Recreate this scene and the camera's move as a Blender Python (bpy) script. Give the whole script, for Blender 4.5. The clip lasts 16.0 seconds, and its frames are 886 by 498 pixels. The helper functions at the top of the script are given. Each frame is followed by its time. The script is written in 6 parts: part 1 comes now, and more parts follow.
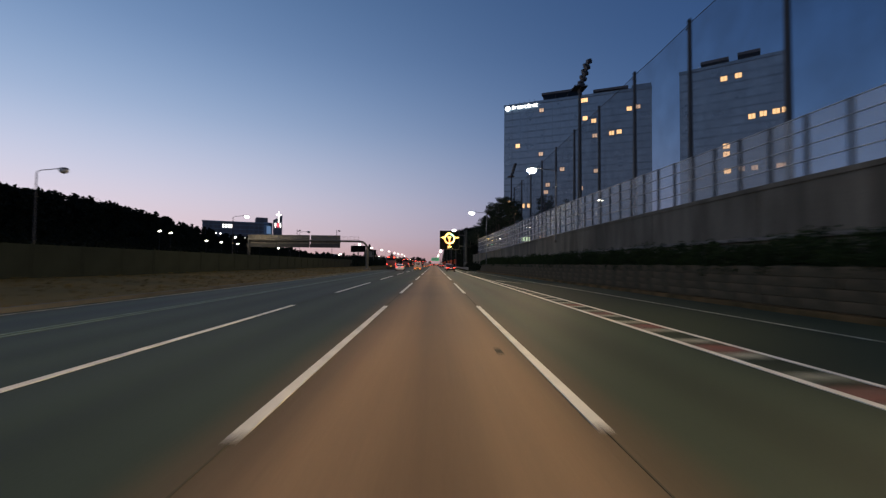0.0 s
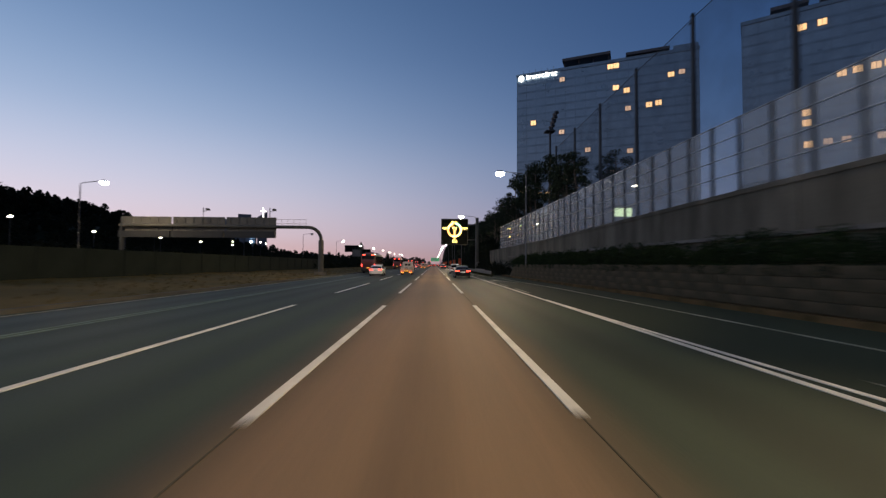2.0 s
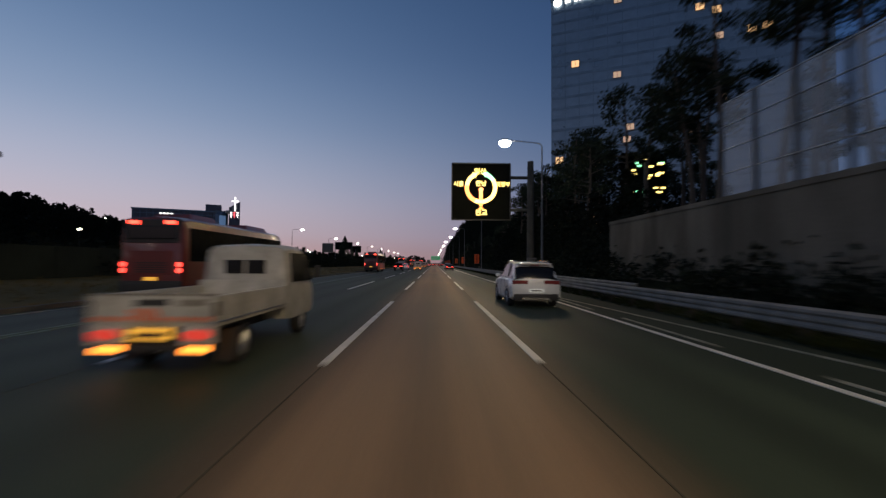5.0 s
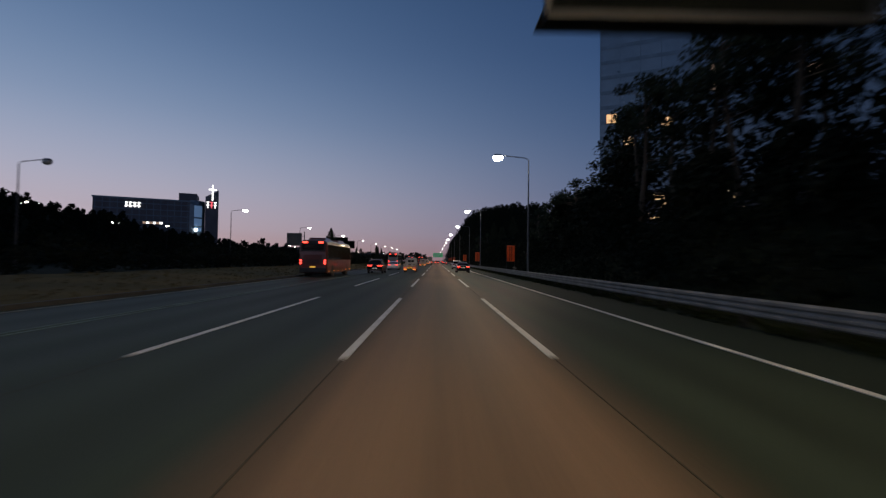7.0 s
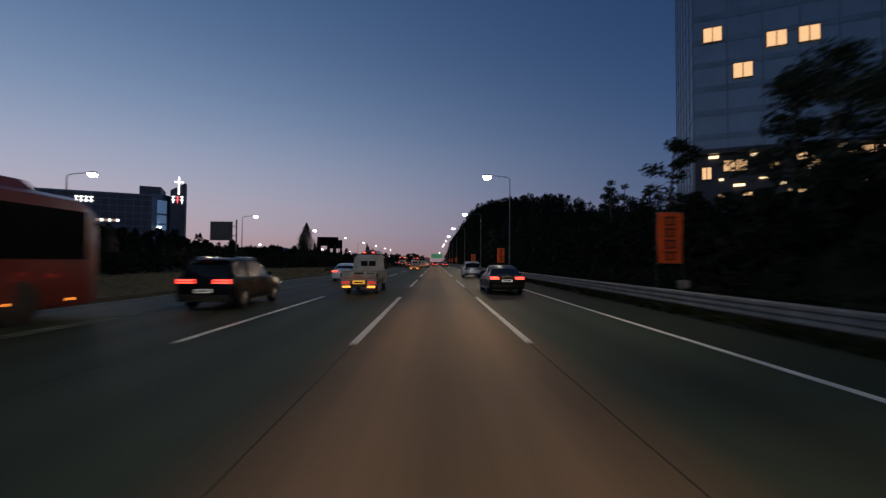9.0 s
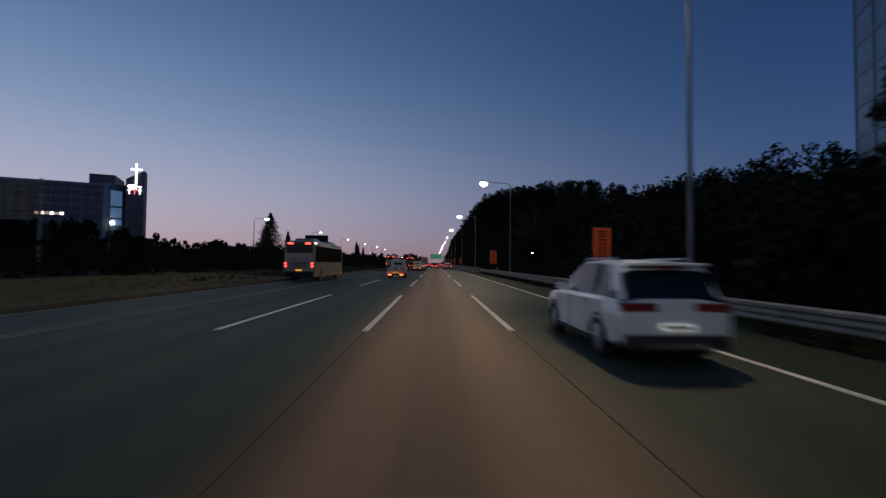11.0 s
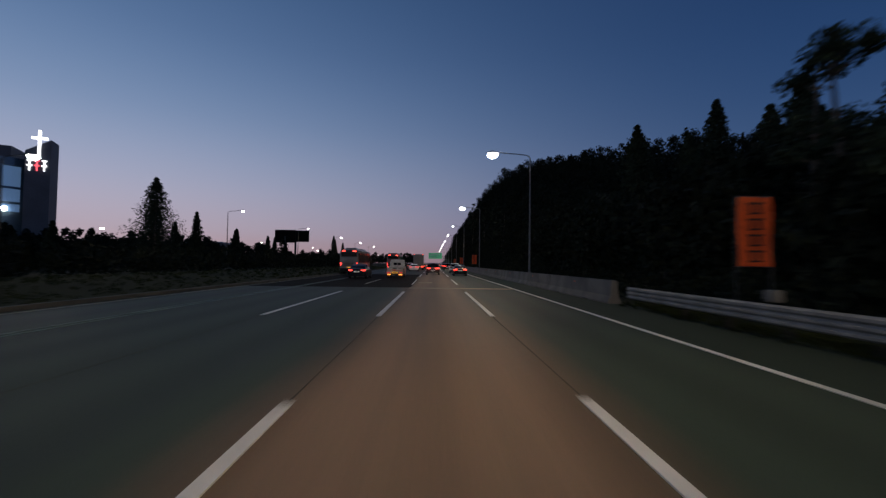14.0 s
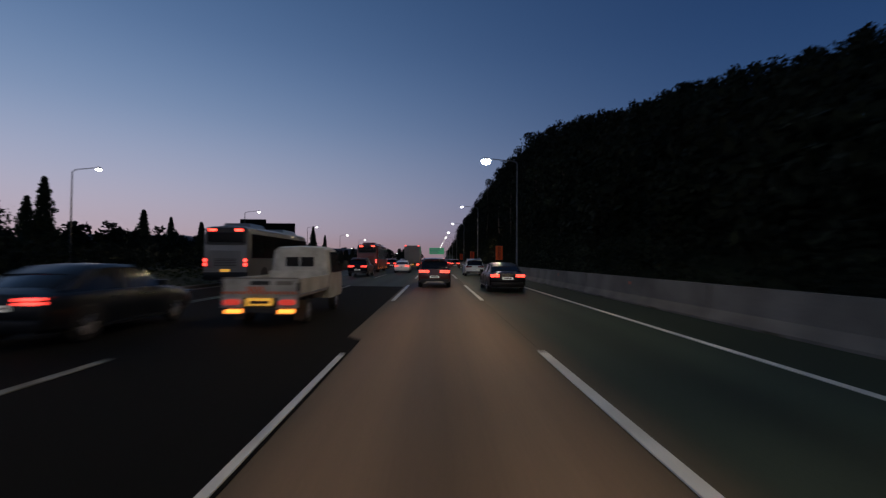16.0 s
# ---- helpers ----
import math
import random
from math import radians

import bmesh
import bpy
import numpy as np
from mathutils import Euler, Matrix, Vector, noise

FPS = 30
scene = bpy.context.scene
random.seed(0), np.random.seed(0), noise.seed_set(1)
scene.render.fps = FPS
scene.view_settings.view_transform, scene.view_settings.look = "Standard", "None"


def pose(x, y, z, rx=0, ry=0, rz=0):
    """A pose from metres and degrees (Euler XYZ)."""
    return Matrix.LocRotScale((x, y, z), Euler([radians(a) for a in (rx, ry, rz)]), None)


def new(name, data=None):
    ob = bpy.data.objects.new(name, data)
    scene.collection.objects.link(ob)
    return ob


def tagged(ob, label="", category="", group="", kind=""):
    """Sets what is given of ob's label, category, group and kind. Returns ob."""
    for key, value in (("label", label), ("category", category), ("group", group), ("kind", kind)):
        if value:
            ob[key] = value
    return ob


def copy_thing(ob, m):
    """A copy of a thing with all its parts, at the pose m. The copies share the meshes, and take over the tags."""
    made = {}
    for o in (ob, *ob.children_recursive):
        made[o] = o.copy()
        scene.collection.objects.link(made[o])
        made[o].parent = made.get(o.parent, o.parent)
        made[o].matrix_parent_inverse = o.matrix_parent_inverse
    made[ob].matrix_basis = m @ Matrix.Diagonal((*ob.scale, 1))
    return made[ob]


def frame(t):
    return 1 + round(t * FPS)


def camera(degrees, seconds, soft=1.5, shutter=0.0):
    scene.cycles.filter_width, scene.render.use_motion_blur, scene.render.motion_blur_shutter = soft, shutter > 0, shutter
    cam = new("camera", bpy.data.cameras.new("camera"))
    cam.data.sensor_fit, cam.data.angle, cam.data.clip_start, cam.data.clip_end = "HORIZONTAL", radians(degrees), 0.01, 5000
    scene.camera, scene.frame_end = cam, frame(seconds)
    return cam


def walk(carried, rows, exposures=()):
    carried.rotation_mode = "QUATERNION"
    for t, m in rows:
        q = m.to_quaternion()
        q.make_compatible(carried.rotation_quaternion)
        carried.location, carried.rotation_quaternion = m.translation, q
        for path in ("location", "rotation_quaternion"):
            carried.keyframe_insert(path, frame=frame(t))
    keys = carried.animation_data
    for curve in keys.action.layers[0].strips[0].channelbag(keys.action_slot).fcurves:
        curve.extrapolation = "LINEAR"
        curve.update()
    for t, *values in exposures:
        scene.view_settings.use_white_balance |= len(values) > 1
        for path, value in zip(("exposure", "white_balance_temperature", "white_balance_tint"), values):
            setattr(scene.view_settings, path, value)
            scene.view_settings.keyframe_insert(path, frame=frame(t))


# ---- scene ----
import itertools

# ---------------- camera ----------------
cam = camera(90.0, 16.0, soft=1.3, shutter=0.6)
PATH = [
    (0.0, pose(0.06, -0.08, 1.62, 91.92, -0.55, -1.13)),
    (0.5, pose(0.07, 9.51, 1.62, 92.06, -0.55, -1.28)),
    (1.0, pose(0.10, 19.81, 1.62, 91.98, -0.50, -1.24)),
    (1.5, pose(0.17, 29.55, 1.62, 91.90, -0.25, -1.30)),
    (2.0, pose(0.16, 39.49, 1.62, 91.98, -0.35, -1.14)),
    (2.5, pose(0.15, 49.13, 1.62, 91.57, -0.45, -1.07)),
    (3.0, pose(0.11, 59.07, 1.62, 92.17, -0.55, -1.21)),
    (3.5, pose(0.08, 68.70, 1.62, 92.12, -0.48, -1.26)),
    (6.0, pose(-0.12, 118.43, 1.62, 91.78, -0.45, -0.95)),
    (6.5, pose(-0.20, 128.44, 1.62, 91.78, -0.55, -0.87)),
    (7.0, pose(-0.25, 138.04, 1.62, 91.53, -0.68, -0.86)),
    (7.5, pose(-0.28, 147.74, 1.62, 91.79, -0.60, -1.01)),
    (8.0, pose(-0.21, 157.42, 1.62, 91.85, -0.58, -0.92)),
    (8.5, pose(-0.19, 166.94, 1.62, 91.49, -0.42, -1.03)),
    (9.0, pose(-0.17, 176.59, 1.62, 91.71, -0.42, -1.04)),
    (11.5, pose(-0.11, 224.63, 1.62, 91.85, -0.50, -1.14)),
    (12.0, pose(-0.06, 234.52, 1.62, 91.87, -0.38, -1.26)),
    (12.5, pose(-0.05, 244.09, 1.62, 91.61, -0.24, -1.34)),
    (13.0, pose(0.01, 253.44, 1.62, 91.82, -0.22, -1.20)),
    (13.5, pose(-0.03, 262.76, 1.62, 91.56, -0.28, -1.24)),
    (14.0, pose(-0.10, 271.84, 1.62, 91.89, -0.70, -1.24)),
    (14.5, pose(-0.07, 281.05, 1.62, 91.86, -0.50, -1.00)),
    (15.0, pose(-0.08, 290.11, 1.62, 91.56, -0.30, -0.68)),
    (15.5, pose(-0.14, 299.30, 1.62, 91.41, -0.42, -1.20)),
    (16.0, pose(-0.15, 308.29, 1.62, 91.37, -0.38, -1.09)),
]
walk(cam, PATH, exposures=[(0.0, 0.5, 7250, 10), (3.6, 0.42, 7250, 10), (6.0, -0.18, 6950, 10), (9.0, -0.18, 6850, 10), (11.5, -0.2, 6500, 10), (16.0, -0.2, 6550, 10)])

# ---------------- sky at dusk ----------------


def srgb(r, g, b, a=1.0):
    def lin(c):
        c /= 255.0
        return c / 12.92 if c <= 0.04045 else ((c + 0.055) / 1.055) ** 2.4
    return (lin(r), lin(g), lin(b), a)


def make_world():
    w = bpy.data.worlds.new("dusk_sky")
    scene.world = w
    w.use_nodes = True
    nt = w.node_tree
    nt.nodes.clear()
    out = nt.nodes.new("ShaderNodeOutputWorld")
    bg = nt.nodes.new("ShaderNodeBackground")
    tc = nt.nodes.new("ShaderNodeTexCoord")
    sep = nt.nodes.new("ShaderNodeSeparateXYZ")
    nt.links.new(tc.outputs["Generated"], sep.inputs[0])

    def ramp(stops):
        r = nt.nodes.new("ShaderNodeValToRGB")
        r.color_ramp.interpolation = "B_SPLINE"
        while len(r.color_ramp.elements) < len(stops):
            r.color_ramp.elements.new(0.5)
        for e, (p, c) in zip(r.color_ramp.elements, stops):
            e.position, e.color = p, srgb(*c)
        nt.links.new(sep.outputs["Z"], r.inputs[0])
        return r
    west = ramp([(0.0, (180, 142, 140)), (0.06, (190, 174, 187)), (0.16, (170, 176, 201)), (0.28, (126, 150, 186)),
                 (0.42, (90, 119, 161)), (0.6, (58, 90, 132)), (1.0, (48, 62, 84))])
    east = ramp([(0.0, (100, 88, 106)), (0.06, (86, 94, 126)), (0.16, (65, 90, 129)), (0.3, (43, 72, 115)),
                 (0.45, (31, 59, 102)), (0.65, (25, 48, 87)), (1.0, (42, 54, 74))])
    mr = nt.nodes.new("ShaderNodeMapRange")
    mr.interpolation_type = "SMOOTHSTEP"
    mr.inputs["From Min"].default_value, mr.inputs["From Max"].default_value = -0.85, 0.75
    nt.links.new(sep.outputs["X"], mr.inputs["Value"])
    mix = nt.nodes.new("ShaderNodeMix")
    mix.data_type = "RGBA"
    nt.links.new(mr.outputs[0], mix.inputs["Factor"])
    nt.links.new(west.outputs[0], mix.inputs["A"])
    nt.links.new(east.outputs[0], mix.inputs["B"])
    nt.links.new(mix.outputs["Result"], bg.inputs["Color"])
    bg.inputs["Strength"].default_value = 1.1
    nt.links.new(bg.outputs[0], out.inputs[0])


make_world()

# ---------------- materials ----------------


def mat(name, base, rough=0.6, metal=0.0, second=None, scale=3.0, fine=40.0, bump=0.15, spec=0.5, stretch=(1, 1, 1), per_object=0.0, coat=0.0):
    """Two scales of variation (patches and grain), colours in linear values."""
    m = bpy.data.materials.new(name)
    m.use_nodes = True
    nt = m.node_tree
    bsdf = nt.nodes["Principled BSDF"]
    bsdf.inputs["Metallic"].default_value = metal
    bsdf.inputs["Specular IOR Level"].default_value = spec
    bsdf.inputs["Coat Weight"].default_value = coat
    tc = nt.nodes.new("ShaderNodeTexCoord")
    mp = nt.nodes.new("ShaderNodeMapping")
    mp.inputs["Scale"].default_value = stretch
    nt.links.new(tc.outputs["Object"], mp.inputs[0])
    n1 = nt.nodes.new("ShaderNodeTexNoise")
    n1.inputs["Scale"].default_value, n1.inputs["Detail"].default_value = 1.0 / scale, 6
    n2 = nt.nodes.new("ShaderNodeTexNoise")
    n2.inputs["Scale"].default_value, n2.inputs["Detail"].default_value = fine, 3
    nt.links.new(mp.outputs[0], n1.inputs[0])
    nt.links.new(tc.outputs["Object"], n2.inputs[0])
    if second is None:
        second = tuple(c * 0.72 for c in base)
    r = nt.nodes.new("ShaderNodeValToRGB")
    r.color_ramp.elements[0].position, r.color_ramp.elements[1].position = 0.36, 0.66
    r.color_ramp.elements[0].color, r.color_ramp.elements[1].color = (*second, 1), (*base, 1)
    nt.links.new(n1.outputs["Fac"], r.inputs[0])
    hsv = nt.nodes.new("ShaderNodeHueSaturation")
    nt.links.new(r.outputs[0], hsv.inputs["Color"])
    ma = nt.nodes.new("ShaderNodeMath")
    ma.operation = "MULTIPLY_ADD"
    ma.inputs[1].default_value, ma.inputs[2].default_value = 0.4, 0.8
    nt.links.new(n2.outputs["Fac"], ma.inputs[0])
    if per_object:
        oi = nt.nodes.new("ShaderNodeObjectInfo")
        mo = nt.nodes.new("ShaderNodeMath")
        mo.operation = "MULTIPLY_ADD"
        mo.inputs[1].default_value = per_object
        nt.links.new(oi.outputs["Random"], mo.inputs[0])
        nt.links.new(ma.outputs[0], mo.inputs[2])
        nt.links.new(mo.outputs[0], hsv.inputs["Value"])
    else:
        nt.links.new(ma.outputs[0], hsv.inputs["Value"])
    nt.links.new(hsv.outputs[0], bsdf.inputs["Base Color"])
    rr = nt.nodes.new("ShaderNodeMath")
    rr.operation = "MULTIPLY_ADD"
    rr.inputs[1].default_value, rr.inputs[2].default_value = 0.25, max(0.02, rough - 0.12)
    nt.links.new(n1.outputs["Fac"], rr.inputs[0])
    nt.links.new(rr.outputs[0], bsdf.inputs["Roughness"])
    if bump:
        b = nt.nodes.new("ShaderNodeBump")
        b.inputs["Strength"].default_value, b.inputs["Distance"].default_value = bump, 0.02
        nt.links.new(n2.outputs["Fac"], b.inputs["Height"])
        nt.links.new(b.outputs[0], bsdf.inputs["Normal"])
    return m


def glow(name, color, strength):
    m = bpy.data.materials.new(name)
    m.use_nodes = True
    bsdf = m.node_tree.nodes["Principled BSDF"]
    bsdf.inputs["Base Color"].default_value = (*[min(1.0, c) * 0.8 for c in color], 1)
    bsdf.inputs["Emission Color"].default_value = (*color, 1)
    bsdf.inputs["Emission Strength"].default_value = strength
    bsdf.inputs["Roughness"].default_value = 0.35
    return m


def see_through(name, color, clear, rough=0.3):
    """A pane or net that lets part of the light straight through."""
    m = bpy.data.materials.new(name)
    m.use_nodes = True
    nt = m.node_tree
    bsdf = nt.nodes["Principled BSDF"]
    out = nt.nodes["Material Output"]
    n = nt.nodes.new("ShaderNodeTexNoise")
    n.inputs["Scale"].default_value, n.inputs["Detail"].default_value = 0.35, 5
    tc = nt.nodes.new("ShaderNodeTexCoord")
    nt.links.new(tc.outputs["Object"], n.inputs[0])
    r = nt.nodes.new("ShaderNodeValToRGB")
    r.color_ramp.elements[0].color = (*[c * 0.7 for c in color], 1)
    r.color_ramp.elements[1].color = (*color, 1)
    nt.links.new(n.outputs["Fac"], r.inputs[0])
    nt.links.new(r.outputs[0], bsdf.inputs["Base Color"])
    bsdf.inputs["Roughness"].default_value = rough
    tr = nt.nodes.new("ShaderNodeBsdfTransparent")
    mx = nt.nodes.new("ShaderNodeMixShader")
    ma = nt.nodes.new("ShaderNodeMath")
    ma.operation = "MULTIPLY_ADD"
    ma.inputs[1].default_value, ma.inputs[2].default_value = 0.3, 1 - clear - 0.15
    nt.links.new(n.outputs["Fac"], ma.inputs[0])
    nt.links.new(ma.outputs[0], mx.inputs[0])
    nt.links.new(tr.outputs[0], mx.inputs[1])
    nt.links.new(bsdf.outputs[0], mx.inputs[2])
    nt.links.new(mx.outputs[0], out.inputs["Surface"])
    return m


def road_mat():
    """Pavement brown along the middle lane, headlight glow included, greyer beside, with wheel tracks and long streaks.
    """
    m = mat("worn_headlit_pavement", (1, 1, 1), 0.66, second=(0.72, 0.72, 0.72), scale=1.1, fine=25, bump=0.25, stretch=(1.3, 0.03, 1), spec=0.16)
    nt = m.node_tree
    hsv = [n for n in nt.nodes if n.type == "HUE_SAT"][0]
    streak = hsv.inputs["Color"].links[0].from_socket
    tc = [n for n in nt.nodes if n.type == "TEX_COORD"][0]
    sep = nt.nodes.new("ShaderNodeSeparateXYZ")
    nt.links.new(tc.outputs["Object"], sep.inputs[0])

    def calc(op, a, b, c=None):
        n = nt.nodes.new("ShaderNodeMath")
        n.operation = op
        for i, v in enumerate((a, b, c)):
            if v is None:
                continue
            if isinstance(v, (int, float)):
                n.inputs[i].default_value = v
            else:
                nt.links.new(v, n.inputs[i])
        return n.outputs[0]
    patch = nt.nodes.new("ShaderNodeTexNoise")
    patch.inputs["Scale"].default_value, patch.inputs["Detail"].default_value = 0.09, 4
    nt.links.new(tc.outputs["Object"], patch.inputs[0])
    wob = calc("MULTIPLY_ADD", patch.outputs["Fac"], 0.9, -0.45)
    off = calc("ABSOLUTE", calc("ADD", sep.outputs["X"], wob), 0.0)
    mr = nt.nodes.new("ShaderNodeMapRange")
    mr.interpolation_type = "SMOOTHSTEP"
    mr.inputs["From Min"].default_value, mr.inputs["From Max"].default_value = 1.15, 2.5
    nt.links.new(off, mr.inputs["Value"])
    # own tone of the lane plus headlight glow, painted in and faded sideways
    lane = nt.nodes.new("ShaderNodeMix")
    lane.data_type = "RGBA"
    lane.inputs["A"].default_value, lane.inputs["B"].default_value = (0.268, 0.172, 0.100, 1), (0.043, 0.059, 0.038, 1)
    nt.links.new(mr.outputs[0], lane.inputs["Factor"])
    # two polished wheel tracks in each 3.5 m lane, an oily band between them
    track = calc("COSINE", calc("MULTIPLY", sep.outputs["X"], 2 * math.pi / 1.75), 0.0)
    tone = calc("MULTIPLY_ADD", track, -0.15, calc("MULTIPLY_ADD", patch.outputs["Fac"], 0.5, 0.75))
    mul = nt.nodes.new("ShaderNodeMix")
    mul.data_type, mul.blend_type = "RGBA", "MULTIPLY"
    mul.inputs["Factor"].default_value = 1.0
    nt.links.new(lane.outputs["Result"], mul.inputs["A"])
    nt.links.new(streak, mul.inputs["B"])
    sc = nt.nodes.new("ShaderNodeVectorMath")
    sc.operation = "SCALE"
    nt.links.new(mul.outputs["Result"], sc.inputs[0])
    nt.links.new(tone, sc.inputs["Scale"])
    nt.links.new(sc.outputs[0], hsv.inputs["Color"])
    return m


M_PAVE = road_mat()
# shoulder tinted darker than the lanes: the light's fall-off is in this colour
M_SHOULDER = mat("shoulder_asphalt", (0.031, 0.042, 0.028), 0.85, second=(0.022, 0.031, 0.020), scale=3, fine=25, bump=0.35, stretch=(1.2, 0.2, 1), spec=0.15)
M_TAR = mat("new_asphalt", (0.014, 0.0125, 0.010), 0.9, second=(0.009, 0.0085, 0.007), scale=4, fine=60, bump=0.5, spec=0.05)
M_SEAL = mat("tar_joint", (0.095, 0.085, 0.058), 0.9, scale=1, fine=20, spec=0.1)
M_LINE = mat("white_road_paint", (0.80, 0.76, 0.68), 0.6, second=(0.6, 0.57, 0.5), scale=0.8, fine=30, bump=0.2)
M_WORNLINE = mat("worn_road_paint", (0.36, 0.35, 0.28), 0.7, second=(0.12, 0.12, 0.08), scale=0.5, fine=18, bump=0.2)
M_PATCH = mat("pale_road_patch", (0.34, 0.25, 0.14), 0.7, second=(0.24, 0.18, 0.10), scale=0.6, fine=20, bump=0.2)
M_BLUELINE = mat("faded_blue_road_paint", (0.15, 0.21, 0.17), 0.8, second=(0.085, 0.115, 0.085), scale=0.7, fine=30)
M_REDPAINT = mat("red_road_paint", (0.20, 0.05, 0.035), 0.8, second=(0.10, 0.05, 0.035), scale=0.6, fine=30)
M_KERB = mat("kerb_concrete", (0.13, 0.125, 0.11), 0.95, scale=2, fine=20, bump=0.3, spec=0.08)
M_EARTH = mat("dark_ground_cover", (0.022, 0.026, 0.012), 1.0, second=(0.013, 0.016, 0.008), scale=5, fine=6, bump=0.6, spec=0.08)
M_DRYGRASS = mat("dry_grass", (0.160, 0.112, 0.042), 0.98, second=(0.105, 0.084, 0.032), scale=5, fine=8, bump=0.8, spec=0.08)
M_GREENGRASS = mat("rough_green_grass", (0.030, 0.035, 0.010), 0.98, second=(0.018, 0.022, 0.007), scale=4, fine=8, bump=0.8, spec=0.08)
M_SOIL = mat("dry_soil", (0.17, 0.10, 0.045), 1.0, second=(0.07, 0.05, 0.022), scale=1.2, fine=9, bump=0.8, spec=0.08)
M_STONE = mat("brown_stone", (0.150, 0.108, 0.066), 0.95, second=(0.058, 0.050, 0.031), scale=1.3, fine=14, bump=0.5, per_object=0.15, spec=0.08)
M_CONC = mat("weathered_concrete", (0.182, 0.158, 0.124), 0.95, second=(0.092, 0.082, 0.064), scale=2.0, fine=12, bump=0.25, stretch=(1, 1.3, 0.3), spec=0.08)
M_BARRIER = mat("barrier_concrete", (0.20, 0.178, 0.155), 0.95, second=(0.125, 0.112, 0.098), scale=1.5, fine=16, bump=0.25, spec=0.08)
M_STEEL = mat("galvanised_steel", (0.26, 0.245, 0.22), 0.8, 0.0, second=(0.18, 0.168, 0.15), scale=0.6, fine=30, bump=0.08, spec=0.12)
M_POST = mat("dark_post_steel", (0.050, 0.044, 0.036), 0.85, 0.0, scale=0.5, fine=20, bump=0.1, spec=0.12)
M_DARKSTEEL = mat("dark_painted_steel", (0.026, 0.029, 0.032), 0.6, 0.1, scale=0.7, fine=30, bump=0.08)
M_FENCE = mat("black_fence_paint", (0.026, 0.034, 0.027), 0.9, scale=1.5, fine=20, bump=0.1, spec=0.15)
M_GANTRY = mat("grey_green_gantry_paint", (0.085, 0.085, 0.075), 0.6, 0.1, scale=1.5, fine=20, bump=0.06)
M_RAIL = mat("pale_aluminium_rail", (0.42, 0.43, 0.43), 0.4, 0.4, scale=0.8, fine=25, bump=0.03)
M_GREYPOLE = mat("grey_painted_steel", (0.14, 0.145, 0.15), 0.55, 0.25, scale=0.8, fine=25, bump=0.06)
M_PANEL = see_through("cloudy_acrylic", (0.76, 0.80, 0.83), 0.75, 0.4)
M_NET = see_through("safety_net", (0.05, 0.07, 0.10), 0.86, 0.9)
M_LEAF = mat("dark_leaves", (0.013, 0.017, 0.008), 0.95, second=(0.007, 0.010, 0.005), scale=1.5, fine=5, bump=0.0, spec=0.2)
M_NEEDLE = mat("pine_needles", (0.034, 0.046, 0.024), 0.9, second=(0.020, 0.028, 0.015), scale=1.2, fine=5, bump=0.0, spec=0.2)
M_HEDGE = mat("hedge_leaves", (0.026, 0.042, 0.013), 1.0, second=(0.013, 0.022, 0.007), scale=0.8, fine=5, bump=0.0, spec=0.2)
M_BARK = mat("bark", (0.10, 0.075, 0.055), 0.95, scale=0.4, fine=12, bump=0.6, stretch=(1, 1, 0.2))
M_GLASSWALL = mat("curtain_wall_glass", (0.135, 0.218, 0.295), 0.3, 0.3, second=(0.11, 0.18, 0.245), scale=9, fine=0.4, bump=0.0, spec=0.9)
M_SPANDREL = mat("spandrel_panel", (0.13, 0.207, 0.275), 0.33, 0.3, scale=6, fine=1, bump=0.0)
M_ROOFCAP = mat("dark_roof_canopy", (0.05, 0.055, 0.065), 0.5, 0.2, scale=4, fine=2, bump=0.0)
M_FACADE = mat("grey_stone_cladding", (0.10, 0.11, 0.135), 0.6, scale=8, fine=1.5, bump=0.05)
M_BLUEGLASS = glow("blue_lit_glass", (0.16, 0.30, 0.55), 0.35)
M_WINDOW = glow("lit_window", (1.0, 0.60, 0.30), 1.05)
M_SHOPLIGHT = glow("warm_shop_light", (1.0, 0.74, 0.42), 2.4)
M_WINDIM = glow("dim_lit_window", (0.9, 0.6, 0.42), 0.45)
M_SIGNWHITE = glow("white_sign_light", (1.0, 1.0, 1.0), 2.6)
M_SIGNRED = glow("red_sign_light", (1.0, 0.12, 0.16), 1.6)
M_LAMP = glow("lamp_lens", (1.0, 0.97, 0.90), 60.0)
M_LAMPOFF = mat("unlit_lamp_lens", (0.5, 0.5, 0.5), 0.3, bump=0.0)
M_FARLAMP = glow("far_lamp_lens", (1.0, 0.94, 0.82), 14.0)
M_AMBER = glow("amber_leds", (1.0, 0.74, 0.22), 3.4)
M_ORANGELED = glow("orange_leds", (1.0, 0.36, 0.10), 2.4)
M_GREENLED = glow("green_leds", (0.25, 0.9, 0.5), 2.5)
M_BOARD = mat("black_display_board", (0.006, 0.007, 0.006), 0.85, scale=1, fine=20, bump=0.05, spec=0.05)
M_MAST = mat("dark_mast_paint", (0.075, 0.077, 0.072), 0.75, second=(0.052, 0.054, 0.050), scale=1.2, fine=16, bump=0.06, spec=0.15)
M_SIGNBACK = mat("aluminium_sign_back", (0.14, 0.135, 0.12), 0.6, 0.2, scale=2, fine=8, bump=0.05)
M_ORANGE = mat("orange_banner_cloth", (0.80, 0.15, 0.035), 0.8, second=(0.62, 0.11, 0.028), scale=0.5, fine=10, bump=0.3)
M_INK = mat("dark_lettering", (0.05, 0.02, 0.015), 0.7, bump=0.0)
# panel glows by itself, standing in for light falling on the sign
M_GREENSIGN = glow("glowing_green_sign", (0.08, 0.36, 0.18), 0.45)
